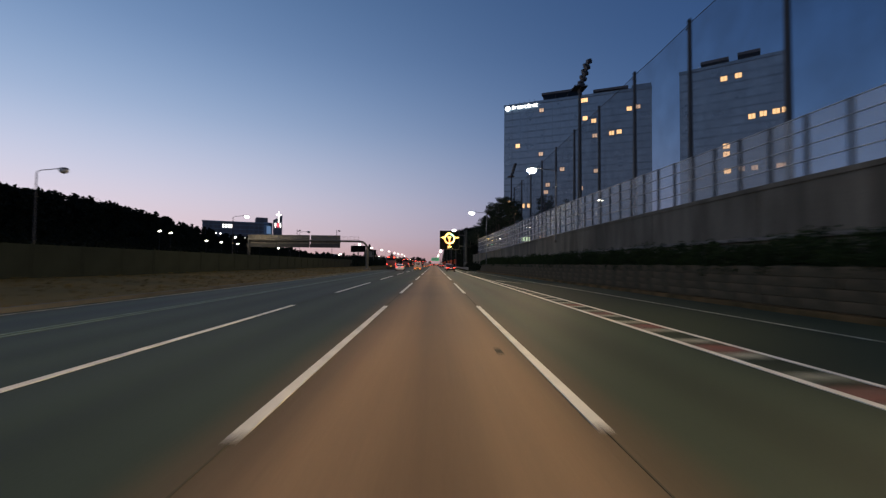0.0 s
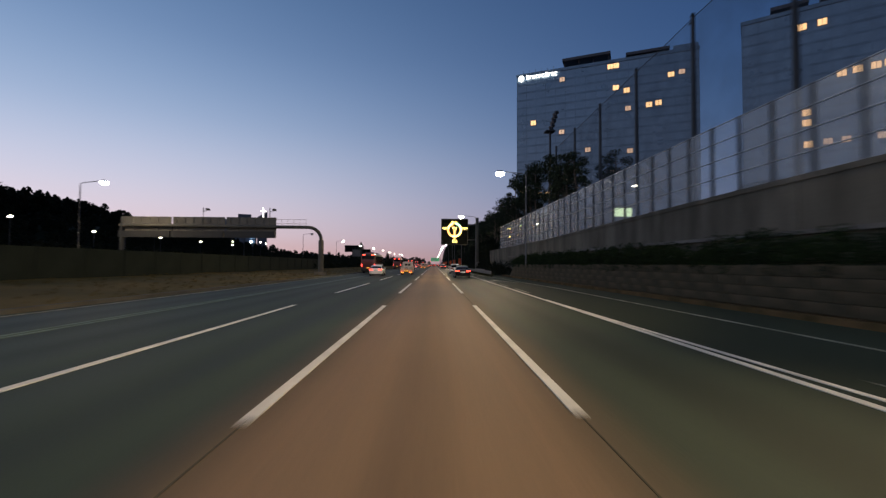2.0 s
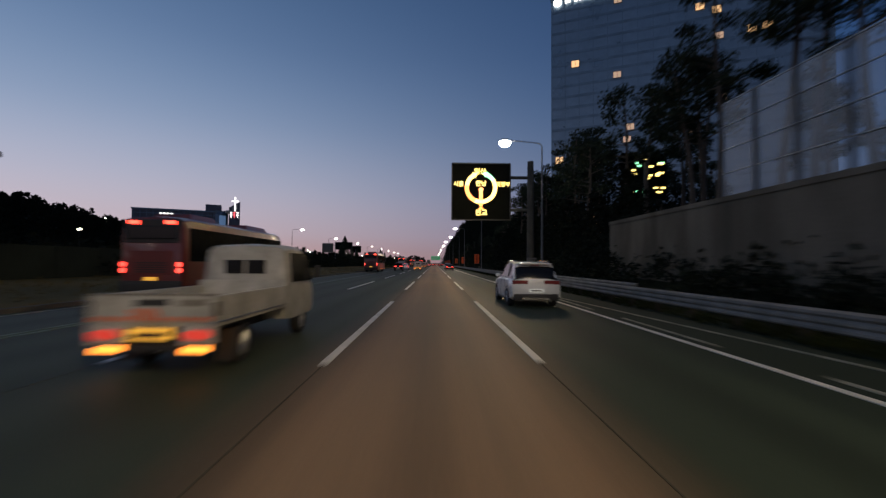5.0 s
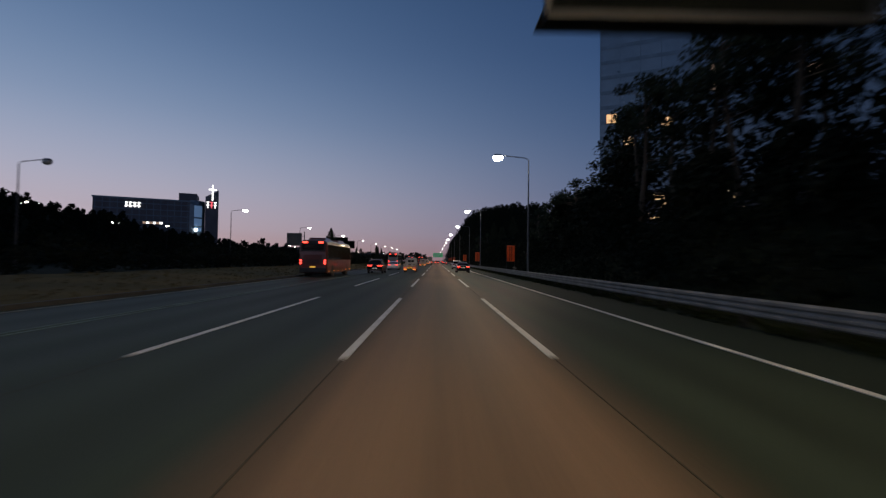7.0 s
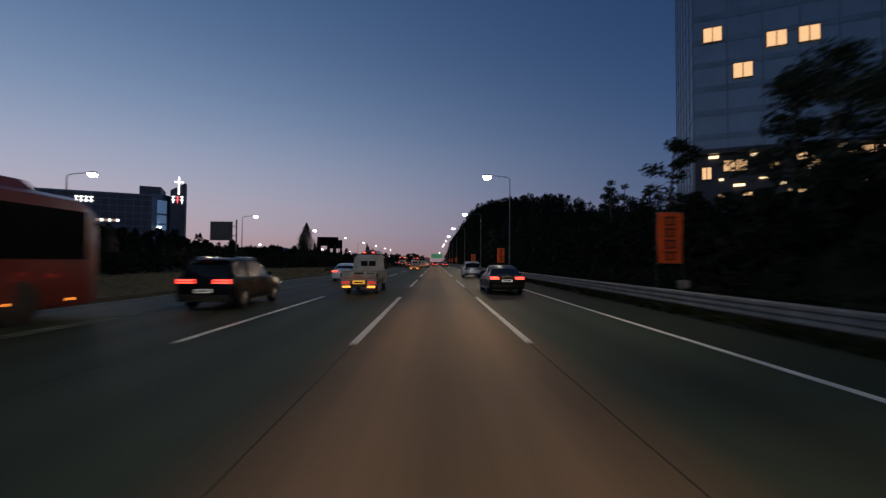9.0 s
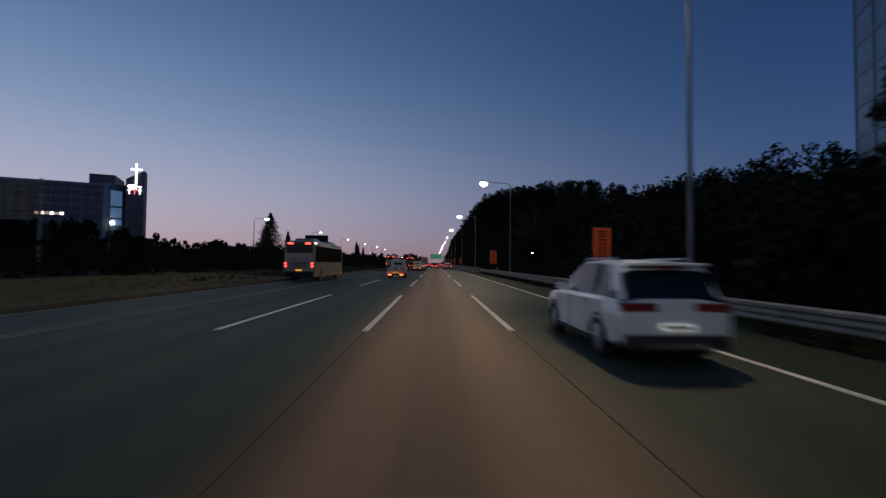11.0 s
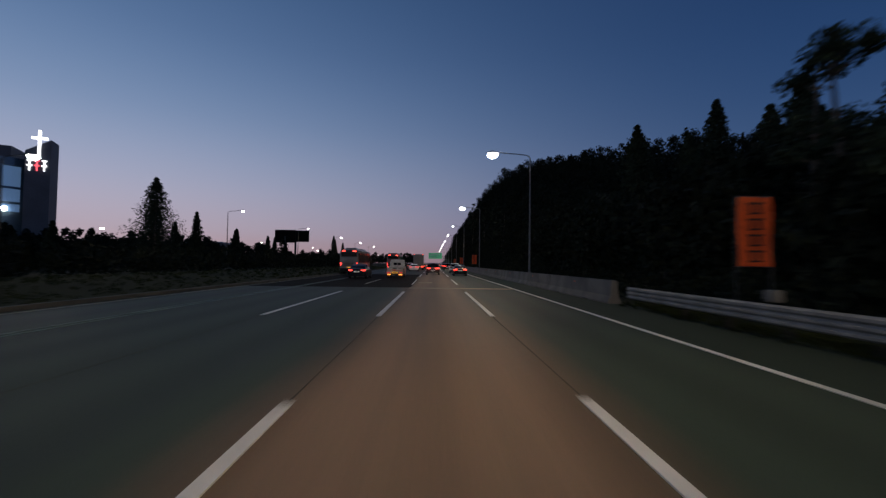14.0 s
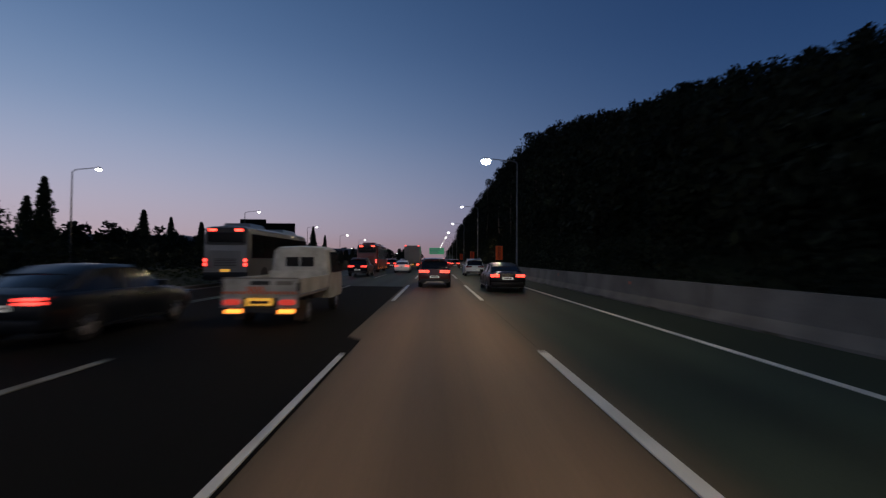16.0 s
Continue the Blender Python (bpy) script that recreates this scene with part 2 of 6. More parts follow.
M_KIOSK = glow("pale_green_sign_light", (0.62, 0.85, 0.55), 0.9)
# vehicles
M_WHITECAR = mat("white_car_paint", (0.82, 0.82, 0.80), 0.3, 0.0, second=(0.66, 0.66, 0.64), scale=1, fine=60, bump=0.0, coat=0.6)
M_BLACKCAR = mat("black_car_paint", (0.006, 0.006, 0.007), 0.34, 0.0, scale=1, fine=60, bump=0.0, spec=0.18, coat=0.04)
M_REDCAR = mat("dark_red_car_paint", (0.09, 0.012, 0.010), 0.3, 0.1, scale=1, fine=60, bump=0.0, coat=0.7)
M_BLUECAR = mat("dark_blue_car_paint", (0.006, 0.008, 0.012), 0.34, 0.0, scale=1, fine=60, bump=0.0, spec=0.18, coat=0.04)
M_REDBUS = mat("red_bus_paint", (0.15, 0.024, 0.022), 0.35, 0.0, scale=2, fine=40, bump=0.0, coat=0.4)
M_SILVERBUS = mat("silver_bus_paint", (0.165, 0.17, 0.17), 0.45, 0.2, second=(0.125, 0.128, 0.13), scale=2, fine=40, bump=0.0, coat=0.4)
M_WHITETRUCK = mat("scuffed_white_truck_paint", (0.47, 0.47, 0.45), 0.5, 0.0, second=(0.30, 0.295, 0.27), scale=0.5, fine=20, bump=0.05)
M_CARGLASS = mat("tinted_car_glass", (0.008, 0.009, 0.010), 0.12, 0.0, bump=0.0, spec=0.3)
M_TYRE = mat("tyre_rubber", (0.02, 0.02, 0.02), 0.85, scale=0.3, fine=40, bump=0.3)
M_RIM = mat("alloy_rim", (0.45, 0.45, 0.46), 0.35, 0.8, scale=0.3, fine=20, bump=0.0)
M_TRIM = mat("black_plastic_trim", (0.025, 0.025, 0.025), 0.6, scale=0.5, fine=40, bump=0.1)
M_CHROME = mat("chrome_trim", (0.6, 0.6, 0.6), 0.2, 1.0, bump=0.0)
M_TAIL = glow("tail_lamp", (1.0, 0.06, 0.045), 4.2)
M_TAILHOT = glow("bright_tail_lamp", (1.0, 0.055, 0.035), 6.0)
M_TAILDIM = glow("dim_tail_lamp", (0.9, 0.07, 0.05), 0.5)
M_TAILOFF = mat("red_lamp_cover", (0.25, 0.02, 0.02), 0.25, bump=0.0, coat=0.6)
M_HEAD = glow("head_lamp", (1.0, 0.97, 0.9), 10.0)
M_SIDELAMP = glow("amber_side_lamp", (1.0, 0.30, 0.045), 3.0)
# number plates emit on their own in place of light shining on them
M_PLATE = glow("glowing_white_plate", (0.8, 0.82, 0.78), 0.35)
M_PLATEYELLOW = glow("glowing_yellow_plate", (0.95, 0.48, 0.07), 0.7)

# ---------------- building blocks ----------------


def thing(name, place, label, category, group="", kind="", turn=0.0):
    ob = new(name)
    ob.empty_display_size = 0.3
    ob.matrix_basis = pose(*place, 0, 0, turn)
    return tagged(ob, label, category, group, kind)


def finish(ob, bm, material, smooth=False):
    me = ob.data
    bmesh.ops.recalc_face_normals(bm, faces=bm.faces[:])
    bm.to_mesh(me)
    bm.free()
    me.materials.append(material)
    if smooth:
        me.polygons.foreach_set("use_smooth", [True] * len(me.polygons))
        me.set_sharp_from_angle(angle=radians(38))


def part(name, bm, material, parent=None, label="", smooth=False):
    ob = new(name, bpy.data.meshes.new(name))
    finish(ob, bm, material, smooth)
    if parent is not None:
        ob.parent = parent
    return tagged(ob, label)


def share(name, mesh, parent, place, turn=0.0, size=(1, 1, 1)):
    ob = new(name, mesh)
    ob.parent = parent
    ob.matrix_basis = pose(*place, 0, 0, turn) @ Matrix.Diagonal((*size, 1))
    return ob


def box(x0, x1, y0, y1, z0, z1, bm=None, bevel=0.0):
    bm = bm or bmesh.new()
    vs = [bm.verts.new(p) for p in itertools.product((x0, x1), (y0, y1), (z0, z1))]
    fs = [bm.faces.new([vs[i] for i in f]) for f in ((0, 1, 3, 2), (4, 6, 7, 5), (0, 4, 5, 1), (2, 3, 7, 6), (0, 2, 6, 4), (1, 5, 7, 3))]
    if bevel:
        es = list({e for f in fs for e in f.edges})
        bmesh.ops.bevel(bm, geom=es, offset=bevel, segments=2, profile=0.6, affect="EDGES")
    return bm


def rod(p, q, r0, r1=None, sides=10, bm=None):
    bm = bm or bmesh.new()
    r1 = r0 if r1 is None else r1
    p, q = Vector(p), Vector(q)
    d = (q - p).normalized()
    u = d.orthogonal().normalized()
    v = d.cross(u)
    a, b = [], []
    for i in range(sides):
        w = 2 * math.pi * i / sides
        o = u * math.cos(w) + v * math.sin(w)
        a.append(bm.verts.new(p + o * r0))
        b.append(bm.verts.new(q + o * r1))
    for i in range(sides):
        j = (i + 1) % sides
        bm.faces.new((a[i], a[j], b[j], b[i]))
    bm.faces.new(a[::-1])
    bm.faces.new(b)
    return bm


def tube(points, r, sides=10, bm=None):
    bm = bm or bmesh.new()
    for p, q in zip(points, points[1:]):
        rod(p, q, r, r, sides, bm)
    return bm


def loft(sections, bm=None, caps=True):
    """Skin over closed rings of equal length."""
    bm = bm or bmesh.new()
    rings = [[bm.verts.new(p) for p in s] for s in sections]
    n = len(rings[0])
    for a, b in zip(rings, rings[1:]):
        for i in range(n):
            j = (i + 1) % n
            bm.faces.new((a[i], a[j], b[j], b[i]))
    if caps:
        bm.faces.new(rings[0][::-1])
        bm.faces.new(rings[-1])
    return bm


def sweep(profile, path, bm=None):
    """A closed profile of (across, up) points carried along (x, y, z) points that run mainly along y."""
    return loft([[(x + a, y, z + u) for a, u in profile] for x, y, z in path], bm)

# ---------------- lie of the land ----------------


def lerp_table(t, table):
    for (a, va), (b, vb) in zip(table, table[1:]):
        if t <= b:
            k = max(0.0, min(1.0, (t - a) / (b - a)))
            return va + (vb - va) * k
    return table[-1][1]


def smooth01(k):
    k = max(0.0, min(1.0, k))
    return k * k * (3 - 2 * k)


def wall_foot(y):
    """Where the foot of the lower stone wall stands, across the road."""
    return 13.1 - 0.030 * y


WALL_END = 99.0
TERRACE = 4.15


NEAR_TOPS = [(60, 14), (126, 15), (150, 16), (168, 15.5), (176, 13.5), (183, 11.5), (189, 7), (196, 5.5), (208, 5.2), (240, 5.2), (250, 6.3), (259, 8.5), (266, 6.6), (285, 6.5), (300, 7.5), (324, 9.2), (346, 14), (387, 23.5), (418, 33), (520, 36), (700, 24), (900, 12), (1100, 9)]
FAR_TOPS = [(60, 14), (126, 13), (180, 12), (200, 8), (236, 9), (252, 12), (270, 16), (290, 15), (305, 13.5), (320, 16), (340, 21), (365, 27), (395, 33), (418, 38), (520, 40), (700, 26), (900, 13), (1100, 9)]


def tree_top(x, y):
    """How high the tops of the woods stand beside the road."""
    k = max(0.0, min(1.4, (x - 16) / 24))
    return (lerp_table(y, NEAR_TOPS) * (1 - k) + lerp_table(y, FAR_TOPS) * k) * min(1.0, x / 16)


def hill(x, y):
    near = min(7.0, max(0.2, lerp_table(y, NEAR_TOPS) - 6.5)) if y > 190 else 4.6
    far = max(0.3, lerp_table(y, FAR_TOPS) - 8.5)
    if x < 16:
        return near * smooth01((x - 9.0) / 7.0)
    k = smooth01((x - 15) / 15)
    return near * (1 - k) + far * k


def land(x, y):
    """Height of the ground."""
    if x > 7.0:
        if y < WALL_END + 6:
            edge = wall_foot(y)
            k = smooth01((x - edge - 2.0) / 0.8)
            return -0.06 + k * (TERRACE + 0.06)
        blend = smooth01((y - WALL_END - 6) / 24)
        low = TERRACE * smooth01((x - 10.5) / 5.0)
        high = hill(x, y)
        return -0.06 + low * (1 - blend) + high * blend + (max(0, x - 60) * 0.02)
    if x < -12.5:
        k = smooth01((-x - 13.0) / 12.0) * (1 - smooth01((-x - 30.0) / 8.0))
        far = smooth01((-x - 85.0) / 60.0) * lerp_table(y, [(-100, 12.6), (120, 13.4), (200, 16.2), (260, 18.4), (370, 16.2), (420, 4), (600, 0)])
        return -0.06 + 0.46 * k + far
    return -0.06


def make_ground():
    xs = [-2500, -1200, -600, -400, -300, -240, -200, -170, -150, -130, -115, -100, -80, -60, -45, -38, -34, -30, -27, -25, -22, -19, -16, -13.1, -12.6, 0, 7.2,
          8.2, 9, 10, 11, 12, 13, 14, 15, 16, 18, 20, 23, 27, 32, 40, 50, 65, 90, 130, 200, 300, 600, 1200, 2500]
    ys = [-600, -200, -60, -30] + list(range(-20, 470, 6)) + [500, 540, 600, 700, 850, 1000, 1500, 3500]
    verts, faces = [], []
    for y in ys:
        for x in xs:
            verts.append((x, y, land(x, y)))
    n = len(xs)
    for j in range(len(ys) - 1):
        for i in range(n - 1):
            a = j * n + i
            faces.append((a, a + 1, a + n + 1, a + n))
    me = bpy.data.meshes.new("ground")
    me.from_pydata(verts, [], faces)
    me.materials.append(M_EARTH)
    me.polygons.foreach_set("use_smooth", [True] * len(me.polygons))
    tagged(new("ground", me), "dark ground with low plants beside the motorway", "ground", kind="structure")


make_ground()

# ---------------- road ----------------
ROAD_L, FAR_Y = -12.9, 1400.0


def road_right(y):
    return lerp_table(y, [(-40, 14.3), (WALL_END, 10.1), (WALL_END + 6, 8.3), (150, 8.2), (1500, 8.2)])


def make_road():
    bm = bmesh.new()
    ys = [-40] + list(range(-20, 160, 10)) + [200, 300, 400, 600, 800, 1000, FAR_Y]
    prev = None
    for y in ys:
        row = [bm.verts.new((ROAD_L, y, 0)), bm.verts.new((0, y, 0)), bm.verts.new((road_right(y), y, 0))]
        low = [bm.verts.new((ROAD_L, y, -0.2)), bm.verts.new((road_right(y), y, -0.2))]
        if prev:
            for i in range(2):
                bm.faces.new((prev[0][i], prev[0][i + 1], row[i + 1], row[i]))
            bm.faces.new((prev[0][0], row[0], low[0], prev[1][0]))
            bm.faces.new((prev[0][2], prev[1][1], low[1], row[2]))
        prev = (row, low)
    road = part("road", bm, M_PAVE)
    return tagged(road, "worn grey motorway carriageway with painted lanes", "road", kind="structure")


road = make_road()

# lanes and shoulder laid in strips of their own


def lane_strip(name, left, right, material, label):
    bm = bmesh.new()
    ys = [-40] + list(range(-20, 160, 10)) + [200, 300.9] + [302, 400, 600, 800, 1000, FAR_Y]
    up, low = [], []
    for y in ys:
        a, b = left(y), right(y)
        up.append((bm.verts.new((a, y, 0.004)), bm.verts.new((b, y, 0.004))))
        low.append((bm.verts.new((a, y, -0.1)), bm.verts.new((b, y, -0.1))))
    for i in range(len(ys) - 1):
        bm.faces.new((up[i][0], up[i][1], up[i + 1][1], up[i + 1][0]))
        bm.faces.new((up[i][0], up[i + 1][0], low[i + 1][0], low[i][0]))
        bm.faces.new((up[i][1], low[i][1], low[i + 1][1], up[i + 1][1]))
    part(name, bm, material, road, label)


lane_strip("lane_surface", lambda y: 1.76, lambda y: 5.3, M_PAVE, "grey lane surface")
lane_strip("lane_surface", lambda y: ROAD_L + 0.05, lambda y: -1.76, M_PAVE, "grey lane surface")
lane_strip("shoulder", lambda y: 5.31, lambda y: road_right(y) - 0.02, M_SHOULDER, "dark shoulder asphalt")

# newly laid asphalt in the lanes beside
bm = bmesh.new()
ring = [(-1.62, 301.4), (-1.62, 317.2), (-1.95, 317.6), (-1.95, 334.5), (ROAD_L + 0.2, 336.0), (ROAD_L + 0.2, 301.4)]
top = [bm.verts.new((x, y, 0.010)) for x, y in ring]
bot = [bm.verts.new((x, y, -0.02)) for x, y in ring]
bm.faces.new(top)
for i in range(len(ring)):
    j = (i + 1) % len(ring)
    bm.faces.new((top[i], bot[i], bot[j], top[j]))
tagged(part("fresh_asphalt", bm, M_TAR, road), "black new asphalt strip")
# seams between lanes and across the road
for x in (-1.75, 1.75, -5.25):
    part("seam", box(x - 0.009, x + 0.009, -40, 300, -0.01, 0.006), M_SEAL, road)
part("joint", box(-1.68, 5.1, 300.3, 301.3, -0.01, 0.007), M_PATCH, road)
for y0, x0, x1, ln in ((8.0, 1.22, 1.34, 0.45), (308.2, -1.35, -0.2, 2.0)):
    part("patch", box(x0, x1, y0, y0 + ln, -0.01, 0.006), M_SEAL if y0 < 300 else M_PATCH, road)

# markings: long dashes, 20 m apart
def dash_mesh(length, paint=M_LINE):
    me = bpy.data.meshes.new("lane_dash")
    b = box(-0.075, 0.075, 0, length, 0.0, 0.016)
    b.to_mesh(me)
    b.free()
    me.materials.append(paint)
    return me


LONG_DASH, MID_DASH, SHORT_DASH, WORN_DASH = dash_mesh(12.6), dash_mesh(11.6), dash_mesh(10.2), dash_mesh(9.6, M_WORNLINE)
for lane, shift in ((-1.75, 0.0), (1.75, 0.25), (-5.25, 0.1)):
    for k in range(-2, 40):
        me, start = (LONG_DASH, 4.1) if k < 5 else (MID_DASH, 5.35) if k < 15 else (SHORT_DASH, 5.6)
        y = start + shift + 20.0 * k
        if k >= 15 and lane < -5:
            me = WORN_DASH
        half_buried = k == 15 and lane == -1.75
        share("lane_dash", me, road, (-1.70 if half_buried else lane, y, 0.008 if y > 300 else 0.0), 0.0, (0.6 if half_buried else 1, 1, 1))


def stripe(name, pts, width, material, height=0.016):
    bm = bmesh.new()
    prof = [(-width / 2, 0.0), (width / 2, 0.0), (width / 2, height), (-width / 2, height)]
    sweep(prof, [(x, y, 0.0) for x, y in pts], bm)
    return part(name, bm, material, road)


stripe("edge_line", [(5.27, -40), (5.27, 130), (5.2, 170), (5.2, FAR_Y)], 0.14, M_LINE)
stripe("inner_merge_line", [(6.4, -40), (6.1, 20), (5.64, 44), (5.44, 51), (5.36, 60)], 0.11, M_LINE)
for k in range(8):
    y = 51 + k * 7.0
    stripe("merge_dash", [(5.64 + 0.002 * k, y + 14), (5.64 + 0.01 * k, y + 18.5)], 0.12, M_WORNLINE)
stripe("outer_edge_line", [(11.2, -40), (9.85, 10), (9.5, 29), (8.8, 48), (8.7, 70), (7.6, 95), (5.85, 122), (5.5, 140)], 0.12, M_WORNLINE)
for x in (-8.95, -9.22):
    stripe("bus_lane_line", [(x, -40), (x, FAR_Y)], 0.11, M_BLUELINE)
stripe("left_edge_line", [(-12.45, -40), (-12.45, FAR_Y)], 0.12, M_WORNLINE)
# ladder hatching between the merge lines, some of it red
for k in range(30):
    y = -14 + k * 1.55
    x1 = lerp_table(y, [(-40, 6.4), (20, 6.1), (45, 5.66)]) - 0.07
    if y > 33:
        break
    bm = bmesh.new()
    sweep([(-0.0, 0.0), (x1 - 5.35, 0.0), (x1 - 5.35, 0.014), (0.0, 0.014)], [(5.35, y, 0), (5.35, y + 0.42, 0)], bm)
    part("hatch_bar", bm, M_WORNLINE, road)
    if k % 2 == 0 and y < 18:
        part("red_block", box(5.36, x1, y + 0.55, y + 1.25, 0, 0.010), M_REDPAINT, road)


def flat_shape(name, pts, material):
    bm = bmesh.new()
    up = [bm.verts.new((x, y, 0.015)) for x, y in pts]
    dn = [bm.verts.new((x, y, 0.0)) for x, y in pts]
    bm.faces.new(up)
    for i in range(len(pts)):
        j = (i + 1) % len(pts)
        bm.faces.new((up[i], dn[i], dn[j], up[j]))
    return part(name, bm, material, road)


for y in (38.0, 79.0):
    flat_shape("merge_arrow", [(7.5, y), (7.62, y), (6.95, y + 3.6), (6.25, y + 7.6), (6.2, y + 4.2), (6.75, y + 3.4)], M_WORNLINE)

# kerb and verge on the far side of the bus lane
kerb = tagged(part("kerb", box(ROAD_L - 0.22, ROAD_L, -40, FAR_Y, -0.1, 0.16), M_KERB), "low concrete kerb along the verge", "kerb", kind="structure")


def make_verge(name, y0, y1, material, label):
    verts, faces = [], []
    xs = [ROAD_L - 0.22, -14, -16, -18, -20, -22, -24.8]
    ys = list(range(y0, y1 + 1, 4))
    for y in ys:
        for x in xs:
            z = land(x, y) + 0.10 + 0.10 * noise.noise((x * 0.5, y * 0.3, 0))
            verts.append((x, y, z if x < -13.3 else 0.13))
    n = len(xs)
    for j in range(len(ys) - 1):
        for i in range(n - 1):
            a = j * n + i
            faces.append((a, a + 1, a + n + 1, a + n))
    me = bpy.data.meshes.new(name)
    me.from_pydata(verts, [], faces)
    me.materials.append(material)
    me.polygons.foreach_set("use_smooth", [True] * len(me.polygons))
    tagged(new(name, me), label, "verge", kind="structure")


make_verge("grass_verge", -40, 260, M_DRYGRASS, "strip of dry brown grass beside the road")
make_verge("grass_verge", 260, 480, M_GREENGRASS, "strip of rough dark green grass beside the road")


def scatter_quads(name, centres, radii, count, size, material, seed, squash=1.0, parent=None):
    """Many small leaves in clumps, joined."""
    rng = np.random.default_rng(seed)
    c = np.repeat(np.asarray(centres, float), count, axis=0)
    r = np.repeat(np.asarray(radii, float), count)
    d = rng.normal(size=c.shape)
    d /= np.linalg.norm(d, axis=1)[:, None]
    d *= (rng.random(len(c)) ** 0.45)[:, None]
    d[:, 2] *= squash
    p = c + d * r[:, None]
    u = rng.normal(size=c.shape)
    u /= np.linalg.norm(u, axis=1)[:, None]
    v = np.cross(u, rng.normal(size=c.shape))
    v /= np.linalg.norm(v, axis=1)[:, None]
    s = size * (0.6 + 0.8 * rng.random(len(c)))[:, None]
    a, b, e, f = p - u * s, p + v * s * 0.55, p + u * s, p - v * s * 0.55
    verts = np.stack([a, b, e, f], axis=1).reshape(-1, 3)
    n = len(c)
    me = bpy.data.meshes.new(name)
    me.vertices.add(4 * n)
    me.vertices.foreach_set("co", verts.ravel())
    me.loops.add(4 * n)
    me.loops.foreach_set("vertex_index", np.arange(4 * n))
    me.polygons.add(n)
    me.polygons.foreach_set("loop_start", np.arange(0, 4 * n, 4))
    me.update(calc_edges=True)
    me.materials.append(material)
    ob = new(name, me)
    if parent is not None:
        ob.parent = parent
    return ob


# grass tufts on the verge, hedge growth behind it
rng = np.random.default_rng(5)
tufts = [(rng.uniform(-24, -13.4), rng.uniform(-5, 420)) for _ in range(4500)]
dry = [(x, y, land(x, y) + 0.15) for x, y in tufts if y + 14 * math.sin(x) < 260]
green = [(x, y, land(x, y) + 0.18) for x, y in tufts if y + 14 * math.sin(x) >= 260]
tagged(scatter_quads("grass_tufts", dry, [0.20] * len(dry), 7, 0.06, M_DRYGRASS, 8, 0.6), "tufts of dry brown grass on the verge", "grass", kind="stuff")
tagged(scatter_quads("grass_tufts", green, [0.24] * len(green), 12, 0.07, M_GREENGRASS, 18, 0.6), "tufts of rough green grass on the verge", "grass", kind="stuff")
bushes = []
for k in range(640):
    y = rng.uniform(128, 460)
    x = rng.uniform(-34, -25)
    bushes.append((x, y, land(x, y) + rng.uniform(0.3, 1.9)))
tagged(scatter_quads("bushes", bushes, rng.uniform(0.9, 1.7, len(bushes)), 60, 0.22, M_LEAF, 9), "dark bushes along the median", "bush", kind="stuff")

# ---------------- right side: stone wall, hedge, retaining wall, noise barrier ----------------


def make_stone_wall():
    wall = tagged(new("wall_stone", bpy.data.meshes.new("wall_stone")), "low wall of brown stone blocks under a hedge", "wall", kind="structure")
    bm = bmesh.new()
    ys = list(np.arange(-30, WALL_END, 6.0)) + [WALL_END - 3.5, WALL_END]
    ys = sorted(set(float(y) for y in ys))
    secs = []
    for y in ys:
        x = wall_foot(y)
        h = 1.66 if y < WALL_END - 3 else (0.2 if y >= WALL_END else 1.6)
        secs.append([(x + 0.05, y, -0.2), (x + 0.22, y, h), (x + 1.6, y, h + 0.15), (x + 1.6, y, -0.2)])
    loft(secs, bm)
    finish(wall, bm, M_STONE)
    base = bmesh.new()
    sweep([(-0.32, -0.1), (0.02, -0.1), (0.02, 0.18), (-0.28, 0.18)], [(wall_foot(y), y, 0) for y in np.arange(-30, WALL_END + 4, 6.0)], base)
    tagged(part("footing", base, M_SOIL, wall), "strip of dead grass and soil along the foot")
    stones = []
    r = random.Random(3)
    for q in range(4):
        b = box(-0.12, 0.1, 0.02, 0.88 + 0.05 * q, 0.02, 0.38, bevel=0.02)
        me = bpy.data.meshes.new("stone")
        bmesh.ops.recalc_face_normals(b, faces=b.faces[:])
        b.to_mesh(me)
        b.free()
        me.materials.append(M_STONE)
        stones.append(me)
    for row in range(4):
        y = -4 + 0.45 * (row % 2)
        while y < WALL_END - 3.5:
            q = r.randrange(4)
            ln = 1.5 + 0.05 * q
            z = 0.2 + row * 0.36
            share("stone", stones[q], wall, (wall_foot(y) + 0.08 + z * 0.10 + r.uniform(-0.008, 0.008), y, z), 1.7, (1, 1.66, 0.97))
            y += ln


make_stone_wall()
hedge = []
for k in range(3200):
    y = rng.uniform(-10, WALL_END - 1)
    f = rng.random()
    x = wall_foot(y) + 0.12 + 1.4 * f
    hedge.append((x, y, 1.42 + rng.uniform(0.0, 0.75 + 0.75 * f) + 0.04 * math.sin(y * 0.9)))
tagged(scatter_quads("hedge", hedge, rng.uniform(0.22, 0.4, len(hedge)), 60, 0.055, M_HEDGE, 12), "dense dark green hedge on top of the stone wall", "hedge", kind="stuff")


def conc_x(y):
    return wall_foot(y) + 1.75


def wall_top(y):
    return lerp_table(y, [(-40, 5.2), (20, 5.15), (43, 5.0), (58, 4.85), (89, 4.35), (130, 4.3)])


def barrier_top(y):
    return lerp_table(y, [(-40, 7.55), (18, 7.6), (45, 8.05), (60, 8.12), (130, 8.12)])


